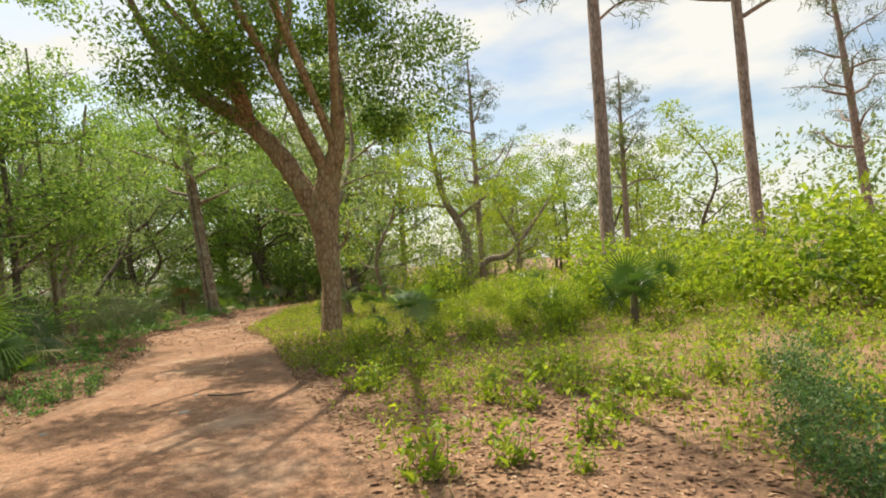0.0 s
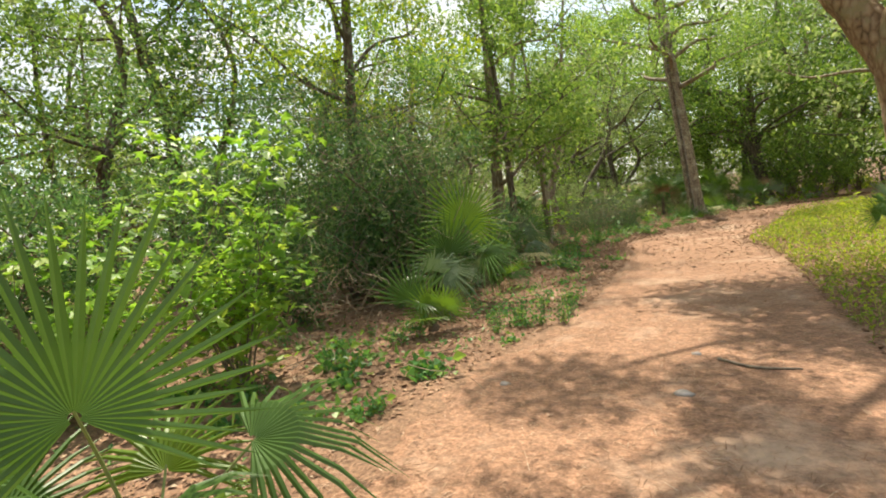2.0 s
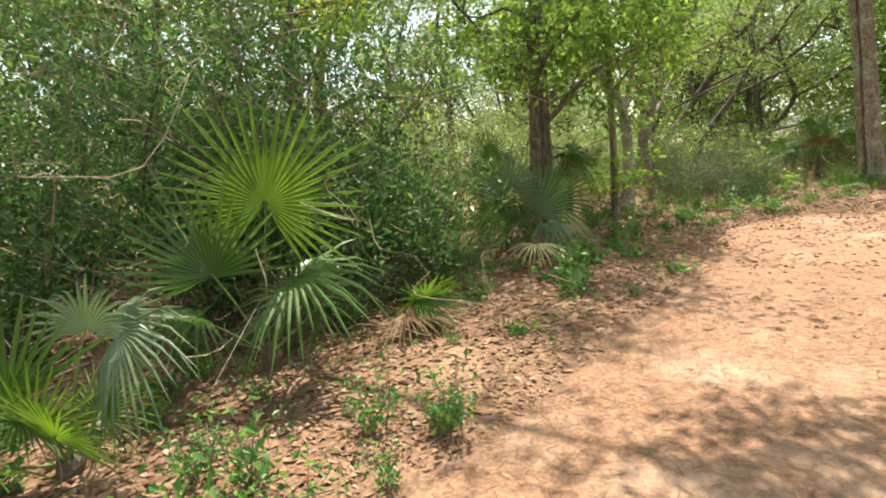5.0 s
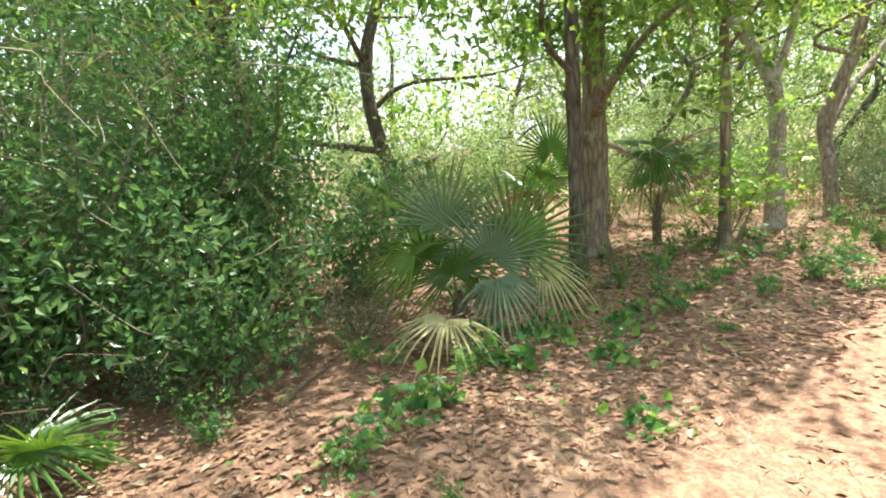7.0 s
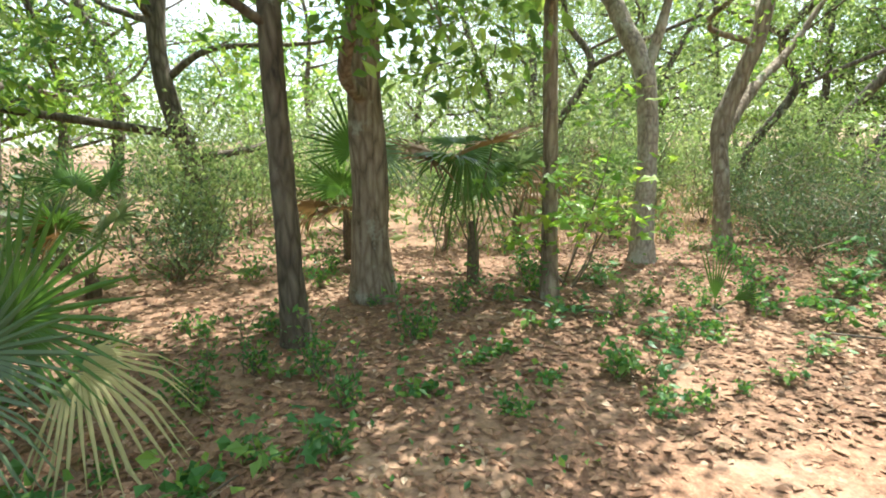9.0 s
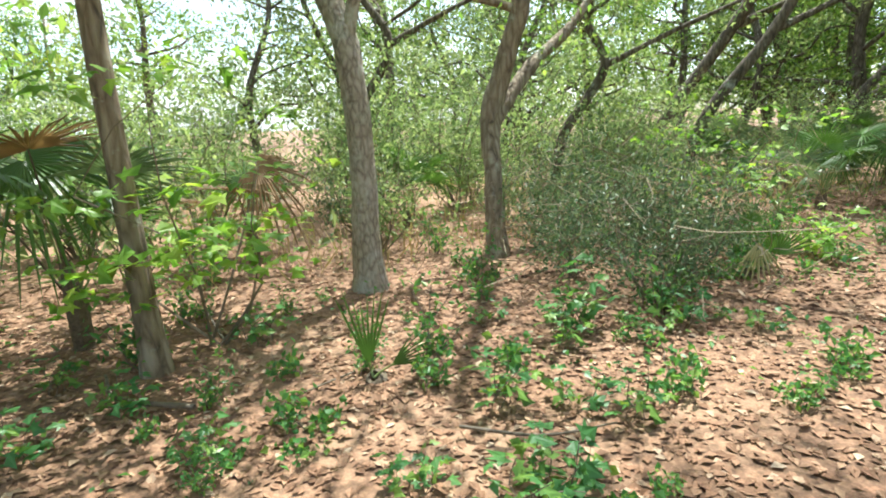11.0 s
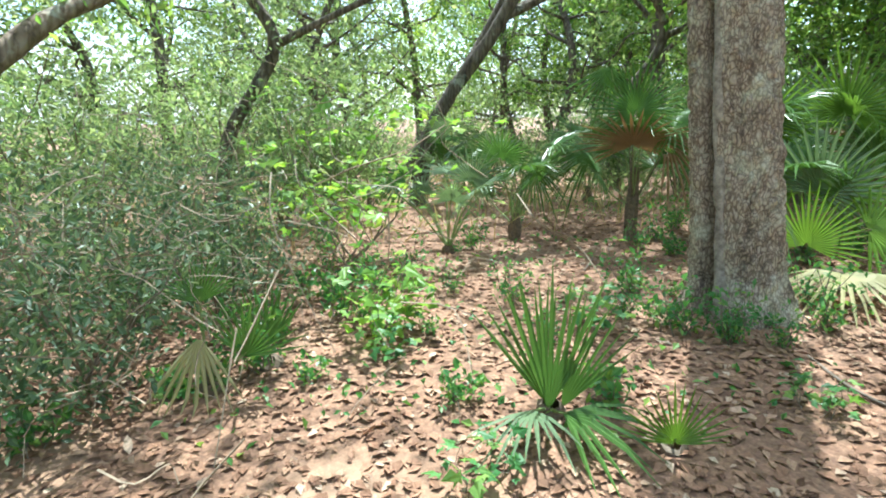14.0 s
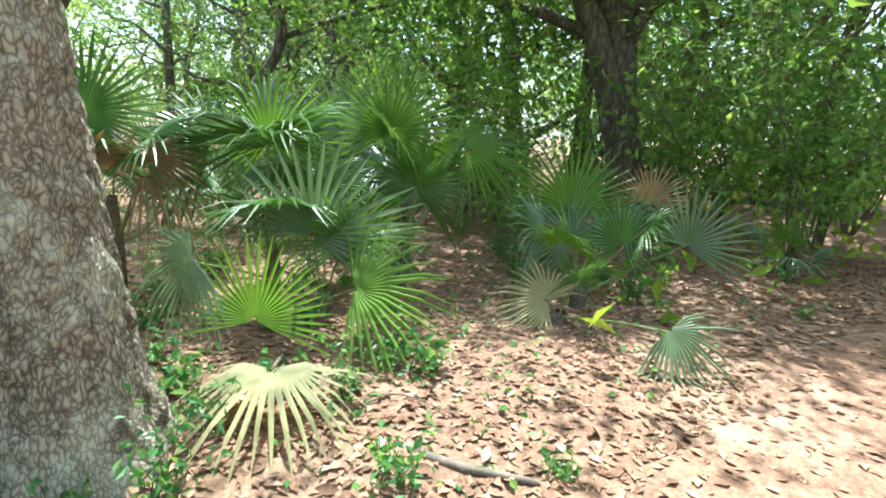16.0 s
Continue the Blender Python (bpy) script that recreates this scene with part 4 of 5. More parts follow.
palmetto(-8.6, 12.5, "wide saw palmetto clump with grey-green drooping fans",
         [((-8.3, 12.05, 0.74), (-0.7, -0.7, 0.35), (0.5, -0.5, 0.8), 0.6, 230, 0.25, 1), ((-8.25, 12.75, 0.62), (0.0, 0.1, 1), (0.85, -0.4, 0.1), 0.72, 250, 0.03, 2),
          ((-8.2, 12.95, 0.78), (0.2, 0.5, 0.85), (0.85, -0.4, 0.2), 0.75, 250, 0.05, 0), ((-8.5, 12.4, 0.95), (-0.2, -0.2, 1), (0.8, -0.5, 0.1), 0.7, 220, 0.02, 2),
          ((-8.0, 12.7, 0.5), (0.6, 0.1, -0.1), (0.4, 0, 0.9), 0.55, 220, 0.5, 2), ((-8.15, 13.2, 0.5), (0.4, 0.7, 0.0), (0.5, -0.2, 0.9), 0.55, 210, 0.5, 3)], 3, 0.7, 0.6, 0.4, (0, 2))
palmetto(-6.9, 9.6, "low saw palmetto with dull olive fans among vines",
         [((-6.75, 9.55, 0.28), (0.3, 0.9, 0.1), (0.2, -0.2, 1), 0.55, 220, 0.15, 0), ((-6.7, 9.4, 0.2), (0.8, 0.3, 0.1), (0.1, -0.2, 1), 0.5, 220, 0.2, 4)], 1, 0.3, 0.4, 0.3)
palmetto(-10.6, 16.3, "palmetto with drooping dark fans under the trees", [((-10.5, 16.2, 1.45), (0.5, 0.5, -0.3), (0.7, -0.3, 0.7), 0.75, 240, 0.4, 0)], 7, 1.4, 0.7, 0.6, (0, 0, 2, 4), 0.7)
palmetto(-12.3, 15.2, "tall palmetto with a round dark fan beside an oak",
         [((-12.0, 15.3, 1.45), (-0.1, 0.1, 1), (0.9, 0.0, 0.1), 0.8, 280, 0.05, 0), ((-11.9, 15.6, 1.4), (0.2, 0.9, 0.1), (0.6, -0.2, 0.8), 0.6, 220, 0.3, 2)], 6, 1.2, 0.7, 0.5, (0, 0, 4), 0.7)
palmetto(-12.7, 17.9, "palmetto with hanging brown fronds", [((-12.3, 18.0, 1.15), (0.5, 0.6, -0.4), (0.7, -0.2, 0.6), 0.7, 230, 0.4, 4)], 5, 1.1, 0.65, 0.5, (0, 4), 0.5)
# upright young fans in the leaf litter
palmetto(-7.45, 22.95, "young saw palmetto with upright folded fans in leaf litter",
         [((-7.42, 22.93, 0.06), (0.05, 0.05, 1), (0.8, -0.5, 0.1), 0.68, 52, 0.0, 0), ((-7.48, 22.98, 0.05), (-0.3, -0.1, 1), (0.8, -0.4, 0.1), 0.6, 50, 0.02, 0), ((-7.4, 23.0, 0.05), (0.35, 0.2, 1), (0.7, -0.6, 0.1), 0.58, 44, 0.02, 0),
          ((-7.3, 22.88, 0.12), (0.9, 0.1, 0.2), (0, -0.2, 1), 0.45, 90, 0.25, 0), ((-7.4, 22.8, 0.12), (0.5, -0.8, 0.2), (0, -0.2, 1), 0.4, 90, 0.2, 2)], 0, stump=0.08)
palmetto(-8.85, 21.8, "young palmetto with upright green fan and straw-coloured dead blades",
         [((-8.8, 21.8, 0.5), (-0.2, 0, 1), (0.8, -0.5, 0.1), 0.26, 150, 0.0, 0), ((-8.7, 21.75, 0.35), (0.2, -0.2, -0.8), (0.8, -0.5, 0.2), 0.4, 90, 0.1, 3), ((-8.65, 21.95, 0.2), (0.3, 0.2, 1), (0.8, -0.5, 0.1), 0.35, 130, 0, 0)], 0, stump=0.08)
palmetto(-6.95, 23.15, "small young palmetto with a single spreading fan", [((-6.9, 23.12, 0.06), (0, 0, 1), (0.7, -0.7, 0.2), 0.27, 170, 0, 1)], 0, stump=0.04)
palmetto(-8.9, 22.15, "young palmetto with narrow upright fans", [((-8.85, 22.1, 0.1), (0, 0.1, 1), (0.8, -0.5, 0.1), 0.42, 80, 0, 0), ((-8.95, 22.2, 0.1), (-0.4, 0.1, 1), (0.8, -0.5, 0.1), 0.36, 100, 0, 0)], 0, stump=0.05)
palmetto(-8.88, 18.05, "young palmetto with narrow grassy upright blade", [((-8.88, 18.03, 0.05), (0, 0, 1), (0.9, -0.3, 0.1), 0.5, 45, 0, 0), ((-8.8, 18.15, 0.05), (0.4, 0.5, 0.5), (0.6, -0.4, 0.6), 0.35, 50, 0.1, 0)], 0, stump=0.04)
# behind and beside the thick oak
palmetto(-9.2, 26.4, "tall saw palmetto with dark star-shaped fans behind the oak",
         [((-9.08, 26.2, 1.42), (0.05, 0.1, 1), (0.7, -0.7, 0.1), 0.62, 310, 0.05, 0), ((-9.4, 26.2, 1.9), (-0.2, -0.1, -1), (0.7, -0.6, 0.2), 0.6, 120, 0.05, 0), ((-8.9, 26.5, 1.1), (0.6, 0.4, 0.2), (0.5, -0.5, 0.7), 0.6, 220, 0.35, 4)], 8, 1.2, 0.62, 0.55, (0, 0, 4), 0.8)
palmetto(-10.2, 25.6, "saw palmetto with drooping dark fans on thin stalks", [((-10.18, 25.9, 0.8), (0.5, 0.3, -0.2), (0.6, -0.5, 0.6), 0.5, 230, 0.3, 0)], 7, 1.0, 0.5, 0.5, (0, 0, 2), 0.3)
palmetto(-10.2, 24.6, "open saw palmetto with spread stalks and small dark fans", [((-10.13, 24.9, 0.75), (0.3, 0.2, 0.7), (0.7, -0.6, 0.2), 0.45, 230, 0.1, 2), ((-10.5, 24.3, 0.8), (-0.5, -0.4, 0.2), (0.5, -0.4, 0.7), 0.45, 220, 0.3, 0)], 6, 0.8, 0.42, 0.6, (0, 2), 0.1)
palmetto(-8.4, 27.2, "tall saw palmetto with bright backlit fans",
         [((-8.23, 27.03, 1.28), (-0.1, -0.1, 1), (0.6, -0.75, 0.1), 0.65, 270, 0.05, 1), ((-8.7, 26.9, 1.25), (-0.7, -0.2, 0.6), (0.5, -0.7, 0.4), 0.65, 250, 0.15, 0), ((-8.0, 27.3, 0.9), (0.6, 0.2, 0.3), (0.4, -0.6, 0.7), 0.6, 230, 0.3, 0)], 7, 1.25, 0.65, 0.5, (0, 1, 2), 0.4)
palmetto(-7.65, 26.9, "saw palmetto with silvery grey-green fans",
         [((-7.53, 26.64, 0.72), (0.35, 0.15, 1), (0.6, -0.75, 0.15), 0.72, 230, 0.02, 2), ((-7.35, 25.92, 0.38), (0.1, 0.1, 1), (0.55, -0.8, 0.1), 0.5, 220, 0.02, 1), ((-7.6, 25.75, 0.72), (-0.5, -0.1, -0.3), (0.5, -0.8, 0.3), 0.42, 240, 0.3, 2),
          ((-7.1, 26.5, 0.45), (0.9, 0.3, 0.25), (0.1, -0.7, 0.8), 0.65, 200, 0.15, 1)], 4, 0.8, 0.6, 0.45, (0, 1, 2), 0.2)
palmetto(-7.75, 28.3, "saw palmetto with tall yellow-green fans",
         [((-7.79, 28.06, 1.40), (0.1, 0.1, 1), (0.5, -0.85, 0.1), 0.75, 270, 0.05, 1), ((-7.4, 28.9, 1.25), (0.8, 0.2, 0.2), (0.2, -0.7, 0.7), 0.85, 210, 0.3, 1), ((-8.3, 28.2, 1.35), (-0.4, 0.0, 1), (0.5, -0.85, 0.1), 0.7, 250, 0.1, 2)], 7, 1.2, 0.65, 0.5, (0, 1, 2), 0.4)
palmetto(-6.05, 28.3, "saw palmetto with round star-like fans beside the path",
         [((-6.15, 28.32, 0.57), (-0.2, 0.0, 0.4), (0.3, -0.9, 0.3), 0.55, 300, 0.15, 2), ((-5.74, 28.3, 0.64), (0.05, 0.1, 1), (0.25, -0.95, 0.15), 0.48, 310, 0.02, 0), ((-5.25, 28.6, 0.6), (0.4, 0.1, 0.9), (0.1, -0.9, 0.2), 0.6, 200, 0.05, 2),
          ((-6.2, 28.5, 0.85), (-0.1, 0.3, 1), (0.3, -0.95, 0.1), 0.7, 220, 0.05, 1), ((-5.6, 28.9, 0.9), (0.2, 0.2, 1), (0.3, -0.9, 0.2), 0.45, 200, 0.1, 4)], 5, 0.7, 0.5, 0.5, (0, 2, 1), 0.2)
palmetto(-6.1, 27.75, "low saw palmetto with dull olive fan near the path", [((-6.17, 27.75, 0.2), (-0.5, -0.1, 0.25), (0.2, -0.8, 0.6), 0.5, 250, 0.2, 3), ((-5.3, 27.3, 0.3), (0.5, -0.2, -0.3), (0.2, -0.8, 0.5), 0.45, 180, 0.3, 2)], 1, 0.35, 0.4, 0.3, (0,), 0.1)
palmetto(-4.2, 31.0, "small bright palmetto at the path's edge", [((-4.2, 31.0, 0.4), (0, 0, 1), (0.1, -1, 0.1), 0.35, 260, 0.02, 1)], 3, 0.4, 0.4, 0.3, (1, 2), 0.1)
# in the clearing
palmetto(4.25, 8.5, "dark saw palmetto on a short stump in the sunny clearing", [((4.1, 8.4, 1.05), (-0.2, 0, 1), (-0.4, -0.9, 0.1), 0.6, 290, 0.05, 0), ((4.95, 8.5, 1.1), (0.3, 0, 1), (-0.4, -0.9, 0.1), 0.5, 250, 0.02, 0)], 9, 0.95, 0.55, 0.35, (0,), 0.7)
palmetto(3.05, 9.9, "small saw palmetto in the grass of the clearing", (), 6, 0.55, 0.45, 0.3, (0, 1))
for k, (x, y) in enumerate([(0.5, 12.2), (6.8, 13.0), (6.2, 14.8), (1.9, 17.5), (8.2, 14.0), (10.0, 12.5), (5.4, 17.5), (9.6, 17.0), (7.3, 7.2), (0.1, 10.3), (-6.7, 29.9), (-1.4, 14.6), (-0.4, 17.0)]):
    palmetto(x, y, "saw palmetto with spiky green fans among low shrubs", (), 7, 0.8, 0.5, 0.4, (0, 0, 1, 2) if k % 2 else (1, 0, 0), start=k * 0.7)
for k, (x, y) in enumerate([(-12.6, 26.8), (-11.4, 28.6), (-9.6, 29.4), (-13.6, 20.4), (-14.2, 25.6), (-10.6, 9.6), (-11.5, 12.4), (-9.0, 30.8), (-8.2, 32.5)]):
    palmetto(x, y, "saw palmetto with dark fans in the shade of the woods", (), 8, 1.1, 0.6, 0.5, (0, 0, 0, 2, 4), start=k * 0.9)


def fallen_frond(hub, axis, normal, radius, spread, label):
    g = Geo()
    root = thing("fallen_palm_frond", (0, 0, 0), label, "palm frond")
    fan(g, hub, axis, normal, radius, spread, 30, 0.34, 0.05)
    blade = part("blade", g, PALM_DRY, root)
    sg = Geo()
    h, a = Vector(hub), Vector(axis).normalized()
    tube(sg, [h + a * 0.03, h - a * 0.25 + Vector((0, 0, -0.02)), h - a * 0.5 + Vector((0, 0, -h.z + 0.02))], (0.012, 0.01, 0.009), 6)
    part("stalk", sg, BOOT, root)


fallen_frond((-7.72, 12.15, 0.30), (0.55, -0.55, 0.05), (0.3, -0.2, 1), 0.62, 230, "dry straw-coloured palmetto frond lying on the leaf litter")
fallen_frond((-7.04, 25.7, 0.26), (0.45, -0.8, 0.05), (0.2, -0.4, 1), 0.62, 240, "wilted pale olive palmetto frond drooping onto fallen leaves")

# ---------------------------------------------------------------- saplings, thicket and vines
build_shrub("sweetgum_sapling", at(-6.75, 4.6), 2.5, 1.25, GUM_LEAF, "sweetgum sapling with bright star-shaped leaves in sunlight", 1700, (0.125, 0.1), 12, True, "sapling", 0.45, 0.4)
build_shrub("sweetgum_sapling", at(-7.6, 3.6), 2.2, 1.0, GUM_LEAF, "smaller sweetgum sapling with bright star-shaped leaves", 1000, (0.125, 0.1), 9, True, "sapling", 0.45, 0.4)
build_shrub("sweetgum_sapling", at(-10.1, 17.2), 2.1, 1.35, GUM_LEAF, "thin sweetgum sapling with layered light green leaves", 420, (0.13, 0.1), 6, True, "sapling", 0.18, 0.6)
build_shrub("sweetgum_sapling", at(-10.6, 23.6), 1.9, 1.5, GUM_LEAF, "thin sapling with layered pale green leaves", 420, (0.12, 0.1), 7, True, "sapling", 0.15, 0.6)
build_shrub("sweetgum_sapling", at(-8.8, 22.95), 0.55, 0.5, GUM_LEAF, "low sweetgum seedling with star-shaped leaves", 130, (0.11, 0.1), 7, True, "seedling", 0.4, 0.5)
build_shrub("sweetgum_sapling", at(-8.79, 19.75), 0.55, 0.4, WEED_LEAF, "low sweetgum seedling in leaf litter", 90, (0.11, 0.1), 6, True, "seedling", 0.4, 0.5)

THICKET = build_shrub("thicket", at(-8.5, 8.6), 4.3, 1.7, SHADE_TINT_LEAF, "tall dark thicket overgrown with dead brown vines", 10500, (0.078, 0.038), 16)
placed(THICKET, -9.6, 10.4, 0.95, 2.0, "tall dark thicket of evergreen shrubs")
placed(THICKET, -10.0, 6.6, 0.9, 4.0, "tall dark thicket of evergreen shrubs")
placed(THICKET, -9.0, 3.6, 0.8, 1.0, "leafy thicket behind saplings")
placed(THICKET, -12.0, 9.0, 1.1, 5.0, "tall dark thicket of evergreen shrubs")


def vine_tangle(x, y, h, count, label):
    g = Geo()
    for _ in range(count):
        a = np.array((rng.normal(0, 0.9), rng.normal(0, 0.9), rng.uniform(0.3, h)))
        b = a + np.array((rng.normal(0, 0.35), rng.normal(0, 0.35), rng.normal(-0.1, 0.35)))
        b[2] = max(b[2], 0.05)
        tube(g, crooked(a, b, 0.2, 3), (0.004, 0.002), 3)
    ob = part("vine_tangle", g, DEAD_VINE)
    ob.location = at(x, y)
    tagged(ob, label, "vines", kind="stuff")


vine_tangle(-7.9, 8.0, 3.6, 520, "tangle of dead brown vines over the thicket")
vine_tangle(-8.3, 9.6, 3.2, 260, "tangle of dead brown vines over the thicket")
vine_tangle(-9.8, 21.4, 1.3, 260, "tangle of thin grey twigs in the undergrowth")
vine_tangle(-7.3, 5.2, 0.9, 140, "low tangle of bare twigs under saplings")

# ---------------------------------------------------------------- low plants
WEED_A = build_shrub("low_weed", at(-5.2, 7.3), 0.22, 0.2, WEED_LEAF, "low green broad-leaved weed in leaf litter", 90, (0.055, 0.034), 7, category="weed", lift=0.5)
WEED_B = build_shrub("leafy_weed", at(-4.75, 7.65), 0.36, 0.22, WEED_LEAF, "leafy bluish-green weed beside the path", 170, (0.045, 0.022), 8, category="weed")
WEED_C = build_shrub("seedling", at(-7.65, 19.1), 0.26, 0.24, WEED_LEAF, "sweetgum seedling with star-shaped leaves", 26, (0.085, 0.1), 5, True, "seedling", 0.3, 0.7)
WEED_D = build_shrub("broad_leaf_vine", at(-5.7, 5.0), 0.12, 0.32, WEED_LEAF, "creeping vine with rounded yellow-green leaves", 46, (0.085, 0.075), 7, category="vine", lift=0.5)
WEED_E = build_shrub("clearing_weed", at(0.2, 5.6), 0.3, 0.24, SUN_TINT_LEAF, "sunlit yellow-green weed of the clearing", 150, (0.055, 0.03), 8, category="weed")
spread_copies(WEED_B, [(-5.3, 7.0), (-5.0, 7.5), (-4.9, 8.1), (-5.35, 7.6), (-5.1, 8.6), (-5.6, 7.4), (-5.4, 8.3), (-8.9, 14.0), (-8.6, 13.6), (-8.7, 14.4), (-8.2, 14.5), (-9.1, 15.2), (-9.6, 15.8),
                       (-7.25, 24.4), (-7.0, 24.55), (-7.5, 24.35), (-6.9, 25.0), (-7.9, 24.3), (-8.2, 24.8), (-7.15, 25.4), (-6.75, 25.9), (-9.0, 17.1), (-9.4, 18.2), (-8.0, 23.6)], 0.7, 1.3, "low weeds")
spread_copies(WEED_A, spots_in(110, -12, -4, 4, 31, left_wood(0.1, 4.2)), 0.4, 1.1, "low weeds")
spread_copies(WEED_C, [(-8.6, 19.4), (-8.2, 18.6), (-8.3, 19.9), (-7.9, 18.9), (-8.5, 17.0), (-8.9, 16.2), (-7.3, 18.2), (-8.0, 20.8), (-9.3, 19.2), (-7.9, 16.4)], 0.7, 1.3, "seedlings")
spread_copies(WEED_C, spots_in(34, -12, -5, 8, 31, left_wood(0.4, 3.8)), 0.5, 1.1, "seedlings")
spread_copies(WEED_D, [(-6.3, 4.4), (-5.4, 4.3), (-6.0, 5.4), (-5.2, 5.6), (-6.6, 5.6), (-5.0, 4.6), (-7.0, 4.2), (-6.9, 6.0), (-5.8, 3.9), (-7.7, 12.9), (-7.3, 12.5), (-7.0, 13.2), (-6.8, 11.6), (-7.6, 13.7)], 0.8, 1.3, "creeping vines")
spread_copies(WEED_D, spots_in(24, -9, -4, 2, 22, left_wood(0.1, 2.6)), 0.35, 0.8, "creeping vines")
spread_copies(WEED_B, spots_in(60, -13, -5, 9, 34, left_wood(1.2, 5.5)), 0.7, 1.6, "low weeds")
spread_copies(SHRUB_B, [(-7.3, 9.2), (-7.7, 10.0), (-8.0, 10.9), (-7.1, 8.5), (-8.3, 11.5)], 0.4, 0.6, "undergrowth shrubs")
spread_copies(SHRUB_A, [(2.1, 2.3), (2.7, 2.9), (1.75, 1.6), (3.3, 3.8), (3.0, 1.9), (2.5, 1.5)], 0.32, 0.45, "dark shrubs by the clearing", "dark green low shrub at the clearing's edge")
spread_copies(WEED_E, spots_in(190, -1.6, 9, 1.2, 14, lambda x, y: off_trail(x, y) > 0.15 and x > trail_x(y) and noise.noise(Vector((x * 0.5, y * 0.5, 2))) > -0.15), 0.6, 1.6, "clearing weeds")
spread_copies(SHRUB_C, [(8.2, 7.4), (9.4, 8.6), (7.4, 6.2), (10.4, 7.4), (8.8, 10.4), (11.2, 9.6), (6.6, 7.6)], 1.4, 1.9, "clearing shrubs")
spread_copies(SHRUB_C, spots_in(46, 0.4, 12, 8.5, 20, lambda x, y: off_trail(x, y) > 1.0 and x > trail_x(y) and (x - 4.3) ** 2 + (y - 8.0) ** 2 > 2.0), 0.4, 0.85, "clearing shrubs")


def meadow():
    pts, forbs = [], []
    for _ in range(110000):
        x, y = rng.uniform(-4, 13), rng.uniform(-0.2, 26)
        if x < trail_x(y) or off_trail(x, y) < 0.0:
            continue
        keep = noise.noise(Vector((x * 0.55, y * 0.55, 7.7))) + 0.5 * noise.noise(Vector((x * 1.7, y * 1.7, 1.1))) + min(0.3, off_trail(x, y) * 0.12 - 0.22)
        if keep < rng.uniform(-0.4, 0.1) - 0.05 * max(0, y - 5):
            continue
        (pts if rng.random() < 0.5 else forbs).append((x, y, ground_z(x, y)))
    g, p = Geo(), np.array(pts)
    n = len(p)
    d = rng.normal(size=(n, 3)) * (0.4, 0.4, 0) + (0, 0, 1)
    d /= np.linalg.norm(d, axis=1)[:, None]
    s = np.cross(d, rng.normal(size=(n, 3)))
    s /= np.linalg.norm(s, axis=1)[:, None]
    L = rng.uniform(0.08, 0.32, n)[:, None]
    v = np.stack([p - s * 0.005, p + d * L * 0.6 - s * 0.004, p + d * L + d[:, [1, 0, 2]] * (0.1, 0.1, -0.06), p + d * L * 0.5 + s * 0.005], 1)
    g.add(v.reshape(-1, 3), np.arange(n * 4).reshape(-1, 4))
    tagged(part("grass", g, GRASS), "sparse sunlit grass of the clearing", "grass", kind="stuff")
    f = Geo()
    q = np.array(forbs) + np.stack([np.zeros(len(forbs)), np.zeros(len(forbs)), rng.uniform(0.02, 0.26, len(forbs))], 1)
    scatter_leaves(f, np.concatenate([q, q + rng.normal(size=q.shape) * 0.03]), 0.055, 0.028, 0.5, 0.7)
    tagged(part("ground_cover", f, SUN_TINT_LEAF), "low yellow-green ground cover of the clearing", "plants", kind="stuff")


meadow()


def verge():
    """Short straw and green blades along the path's far edge and under the trees."""
    pts = np.array([(x, y, ground_z(x, y)) for x, y in spots_in(9000, -16, -4, 3, 36, lambda x, y: x < trail_x(y) and off_trail(x, y) > 0.3 and noise.noise(Vector((x * 0.7, y * 0.7, 4))) > 0.02)])
    g = Geo()
    scatter_leaves(g, pts + np.stack([np.zeros(len(pts)), np.zeros(len(pts)), rng.uniform(0.01, 0.14, len(pts))], 1), 0.05, 0.03, 0.6, 0.6)
    tagged(part("ground_cover", g, WEED_LEAF), "scattered green ground cover in leaf litter", "plants", kind="stuff")
    pts = np.array([(x, y, ground_z(x, y) + rng.uniform(0.03, 0.3)) for x, y in spots_in(2600, -17, -9, 17, 30, lambda x, y: x < trail_x(y) and off_trail(x, y) > 4.5)])
    h = Geo()
    scatter_leaves(h, pts, 0.4, 0.012, 0, 5)
    tagged(part("dry_grass", h, STRAW), "pale dry grass under the trees", "grass", kind="stuff")


    low = np.array([(x, y, ground_z(x, y) + rng.uniform(0.02, 0.55)) for x, y in spots_in(13000, -34, -8, -8, 46, lambda x, y: x < trail_x(y) and off_trail(x, y) > 5.2 and noise.noise(Vector((x * 0.35, y * 0.35, 6))) > -0.3)])
    k = Geo()
    scatter_leaves(k, low, 0.2, 0.07, 0.4, 0.8)
    tagged(part("undergrowth", k, HAZE_LEAF), "low green undergrowth beneath the trees", "plants", kind="stuff")
    low = np.array([(x, y, ground_z(x, y) + rng.uniform(0.02, 0.4)) for x, y in spots_in(6500, -6, 30, 23, 48, lambda x, y: off_trail(x, y) > 0.8)])
    k = Geo()
    scatter_leaves(k, low, 0.22, 0.1, 0.4, 0.8)
    tagged(part("undergrowth", k, SUN_TINT_LEAF), "sunlit low undergrowth beyond the clearing", "plants", kind="stuff")


verge()

# ---------------------------------------------------------------- sticks, log, stones
def stick(points, r, label, name="fallen_stick"):
    g = Geo()
    c = Vector(points[0])
    tube(g, bezier_like([Vector(p) - c for p in points], 5), (r, r * 0.8, r * 0.5), 7, 0.25, 0, 20)
    ob = part(name, g, TWIG, smooth=True)
    ob.location = c
    tagged(ob, label, "stick")


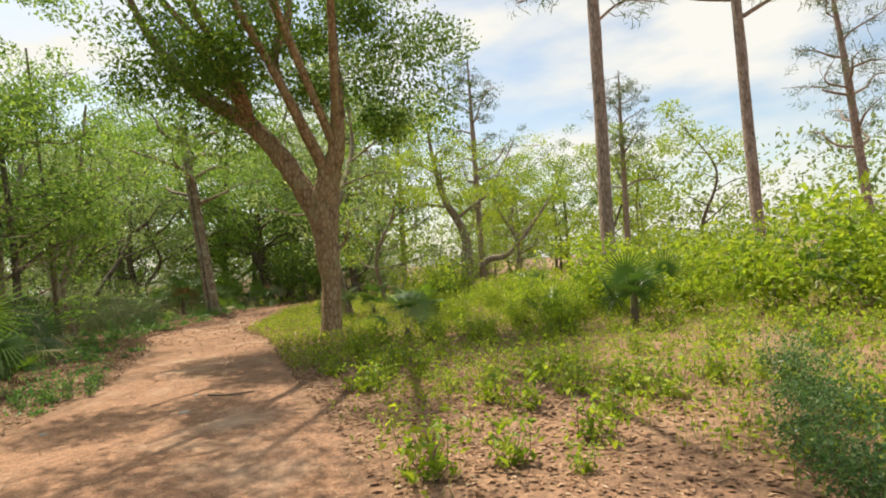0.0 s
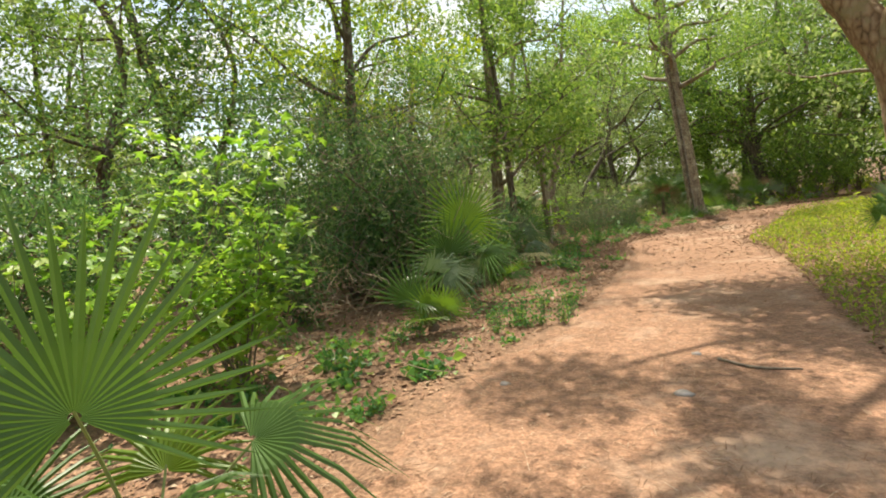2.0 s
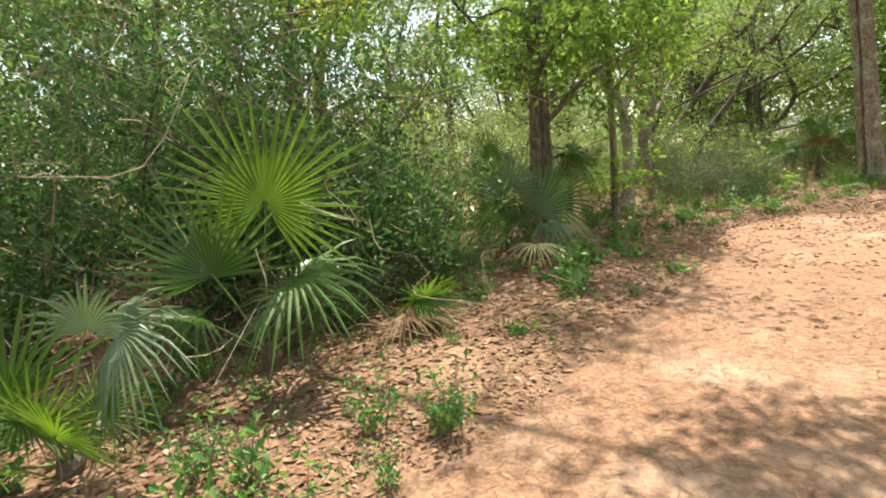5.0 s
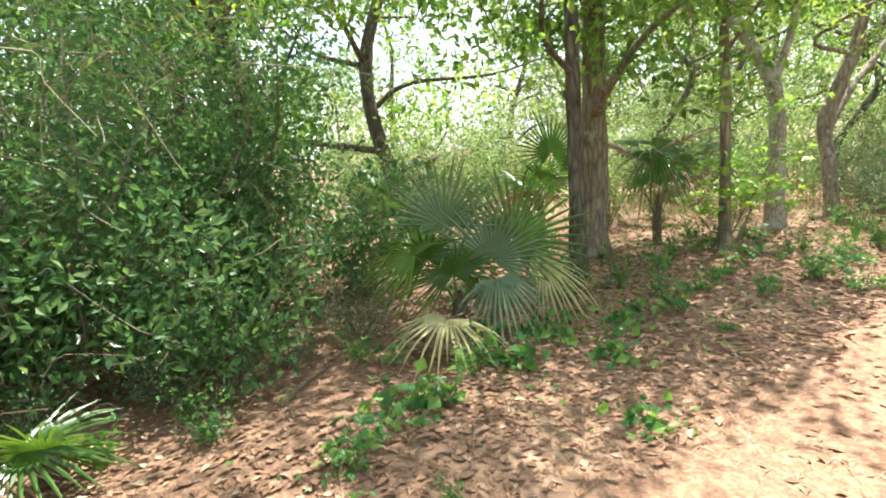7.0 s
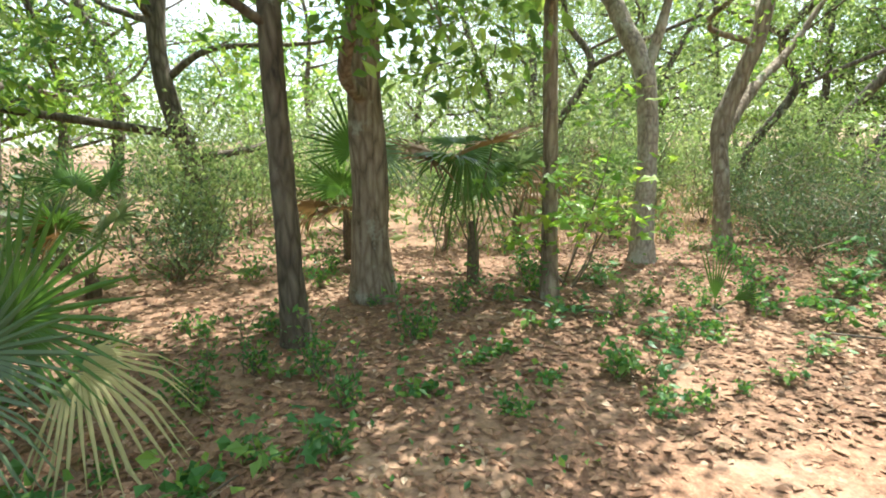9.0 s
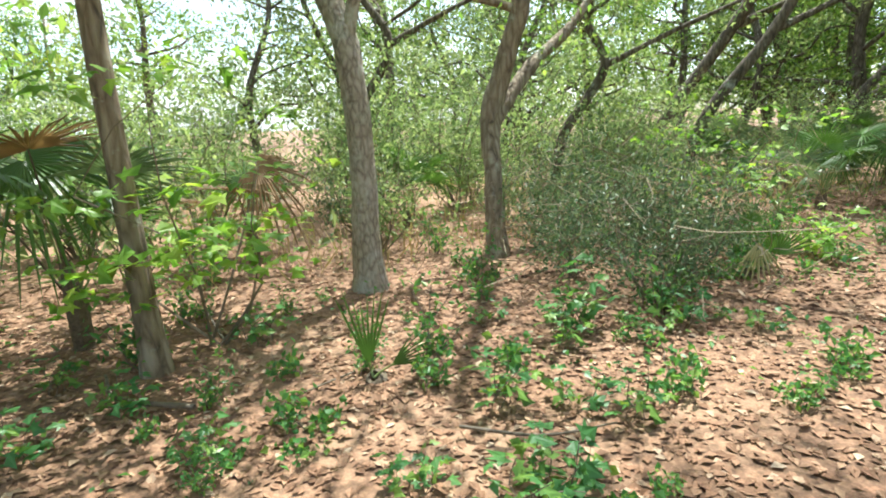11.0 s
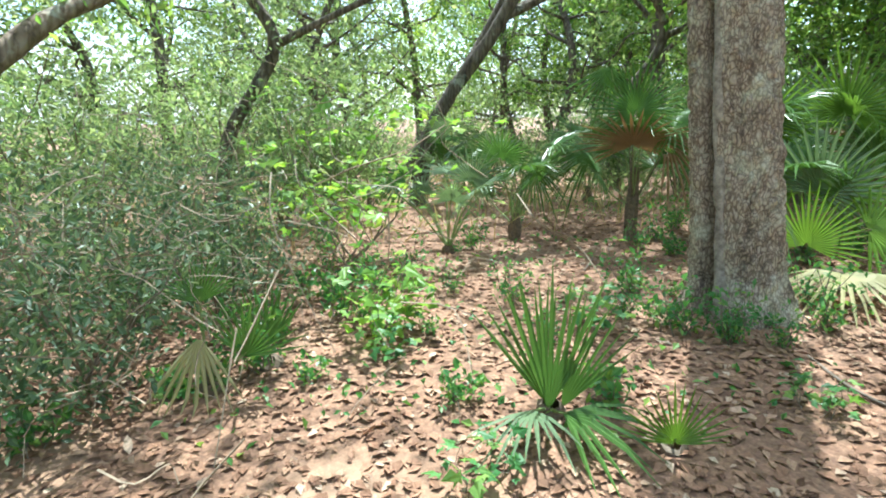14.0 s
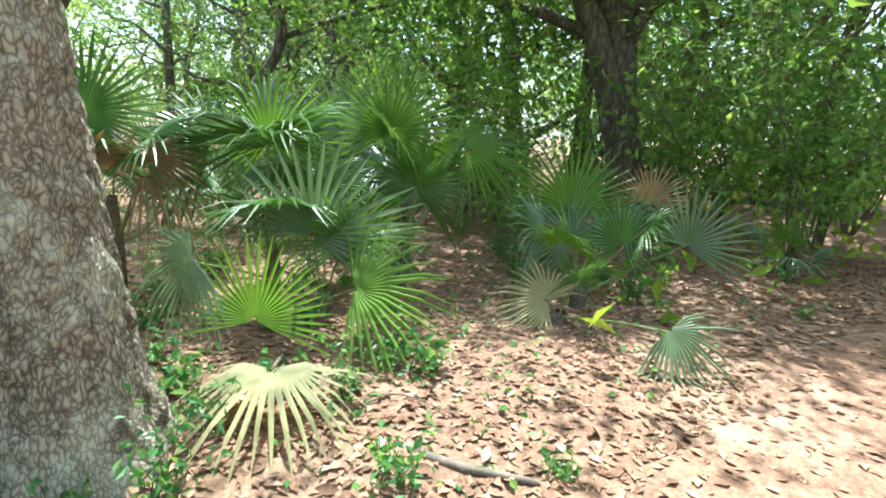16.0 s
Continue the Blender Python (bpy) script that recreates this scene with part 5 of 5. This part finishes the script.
stick([(-6.45, 25.75, 0.03), (-6.05, 25.72, 0.045), (-5.72, 25.8, 0.03)], 0.03, "weathered grey branch lying on fallen leaves")
stick([(-6.9, 24.6, 0.02), (-6.6, 24.3, 0.03), (-6.35, 24.2, 0.02)], 0.012, "thin grey stick on fallen leaves")
stick([(-8.0, 18.2, 0.02), (-7.7, 18.5, 0.03), (-7.6, 18.9, 0.02)], 0.01, "thin dry stick on fallen leaves")
stick([(-2.9, 6.75, 0.025), (-2.6, 6.6, 0.03), (-2.3, 6.7, 0.02)], 0.014, "short dry stick on the path")
stick([(-6.9, 10.8, 0.02), (-7.4, 10.9, 0.04), (-7.9, 11.2, 0.02)], 0.012, "thin bent twig beside the path")
stick([(-9.0, 17.0, 0.02), (-9.3, 16.6, 0.05), (-9.8, 16.5, 0.02)], 0.018, "broken brown branch on the forest floor")
for k in range(16):
    x, y = spots_in(1, -10, -4, 5, 28, left_wood(0.0, 3.5))[0]
    a = rng.uniform(0, 6.28)
    L = rng.uniform(0.15, 0.35)
    z = ground_z(x, y) + 0.012
    stick([(x - L * math.cos(a), y - L * math.sin(a), z), (x + rng.normal(0, 0.04), y + rng.normal(0, 0.04), z + 0.02), (x + L * math.cos(a), y + L * math.sin(a), z)], rng.uniform(0.004, 0.009), "thin dry twig on fallen leaves")


def stone(x, y, r):
    g = Geo()
    rows_n, cols = 6, 9
    v = []
    for i in range(rows_n):
        e = math.pi * i / (rows_n - 1)
        for k in range(cols):
            a = 2 * math.pi * k / cols
            d = Vector((math.sin(e) * math.cos(a), math.sin(e) * math.sin(a), math.cos(e)))
            v.append(d * r * (1 + 0.35 * noise.noise(d * 1.6 + Vector((x, y, 0)))) * 1.0)
    g.add([(p.x * 1.3, p.y, p.z * 0.45) for p in v], [(i * cols + k, i * cols + (k + 1) % cols, (i + 1) * cols + (k + 1) % cols, (i + 1) * cols + k) for i in range(rows_n - 1) for k in range(cols)])
    ob = part("stone", g, STONE, smooth=True)
    ob.location = (x, y, 0.012)
    tagged(ob, "small grey stone set in the path", "stone")


for x, y, r in ((-2.95, 5.9, 0.06), (-3.1, 6.87, 0.04), (-6.3, 11.9, 0.05), (-4.3, 5.6, 0.04)):
    stone(x, y, r)


# ---------------------------------------------------------------- leaf litter
def litter():
    pts = []
    for _ in range(330000):
        x, y = rng.uniform(-13, 3.5), rng.uniform(0, 33)
        o = off_trail(x, y)
        if x > trail_x(y) and o > 4.0:
            continue
        grit = noise.noise(Vector((x * 0.45, y * 0.45, 3)))
        want = 0.004 + 0.22 * min(1.0, max(0.0, (y - 11) / 5)) if o < 0 else 0.9 - 0.12 * o
        want *= 1.0 + 0.7 * grit
        want *= 0.6 + 0.4 * min(1.0, max(0.0, (y - 5) / 7))
        if rng.random() < want:
            pts.append((x, y, ground_z(x, y) + (0.014 if o < 0 else 0.005) + rng.uniform(0, 0.006)))
    p = np.array(pts)
    g = Geo()
    scatter_leaves(g, p, 0.062, 0.036, 3.5, 0.12, 0.45)
    tagged(part("leaf_litter", g, LITTER), "thick litter of reddish brown fallen oak leaves", "leaf litter", kind="stuff")


litter()


def pine_straw():
    """Fallen needles on the path, thickest where the feet don't scuff."""
    spots = spots_in(30000, -6.5, 2.5, -0.5, 14, lambda x, y: off_trail(x, y) < 0.7 and noise.noise(Vector((x * 0.8, y * 0.8, 9))) + 0.5 * noise.noise(Vector((x * 3, y * 3, 2))) > rng.uniform(-0.6, 0.35))
    g = Geo()
    scatter_leaves(g, [(x, y, ground_z(x, y) + 0.02) for x, y in spots], 0.12, 0.0045, 3.5, 0.08, 0.4)
    tagged(part("pine_straw", g, LITTER), "reddish brown pine needles strewn over the path", "pine straw", kind="stuff")


pine_straw()


def loose_leaves():
    shapes = []
    for _ in range(4):
        g = Geo()
        L, W, c = rng.uniform(0.075, 0.1), rng.uniform(0.035, 0.05), rng.uniform(0.1, 0.4)
        rows = []
        for t, w in ((0, 0.06), (0.25, 0.8), (0.5, 1.0), (0.75, 0.75), (1, 0.05)):
            zz = c * L * (t - 0.5) ** 2
            rows += [(-W * w / 2, (t - 0.5) * L, zz + 0.35 * W * w * c), (0, (t - 0.5) * L, zz), (W * w / 2, (t - 0.5) * L, zz + 0.3 * W * w)]
        g.add(rows, [(3 * k + j, 3 * k + j + 1, 3 * k + j + 4, 3 * k + j + 3) for k in range(4) for j in range(2)])
        shapes.append(g.mesh("fallen_leaf", LITTER, True))
    for x, y in spots_in(280, -9.5, -5.5, 10.5, 26.5, left_wood(-0.3, 2.2)):
        ob = new("fallen_leaf", shapes[rng.integers(4)])
        ob.parent = GROUND_OB
        ob.location = (x, y, ground_z(x, y) + 0.024)
        ob.rotation_euler = (rng.normal(0, 0.3), rng.normal(0, 0.3), rng.uniform(0, 6.28))


loose_leaves()
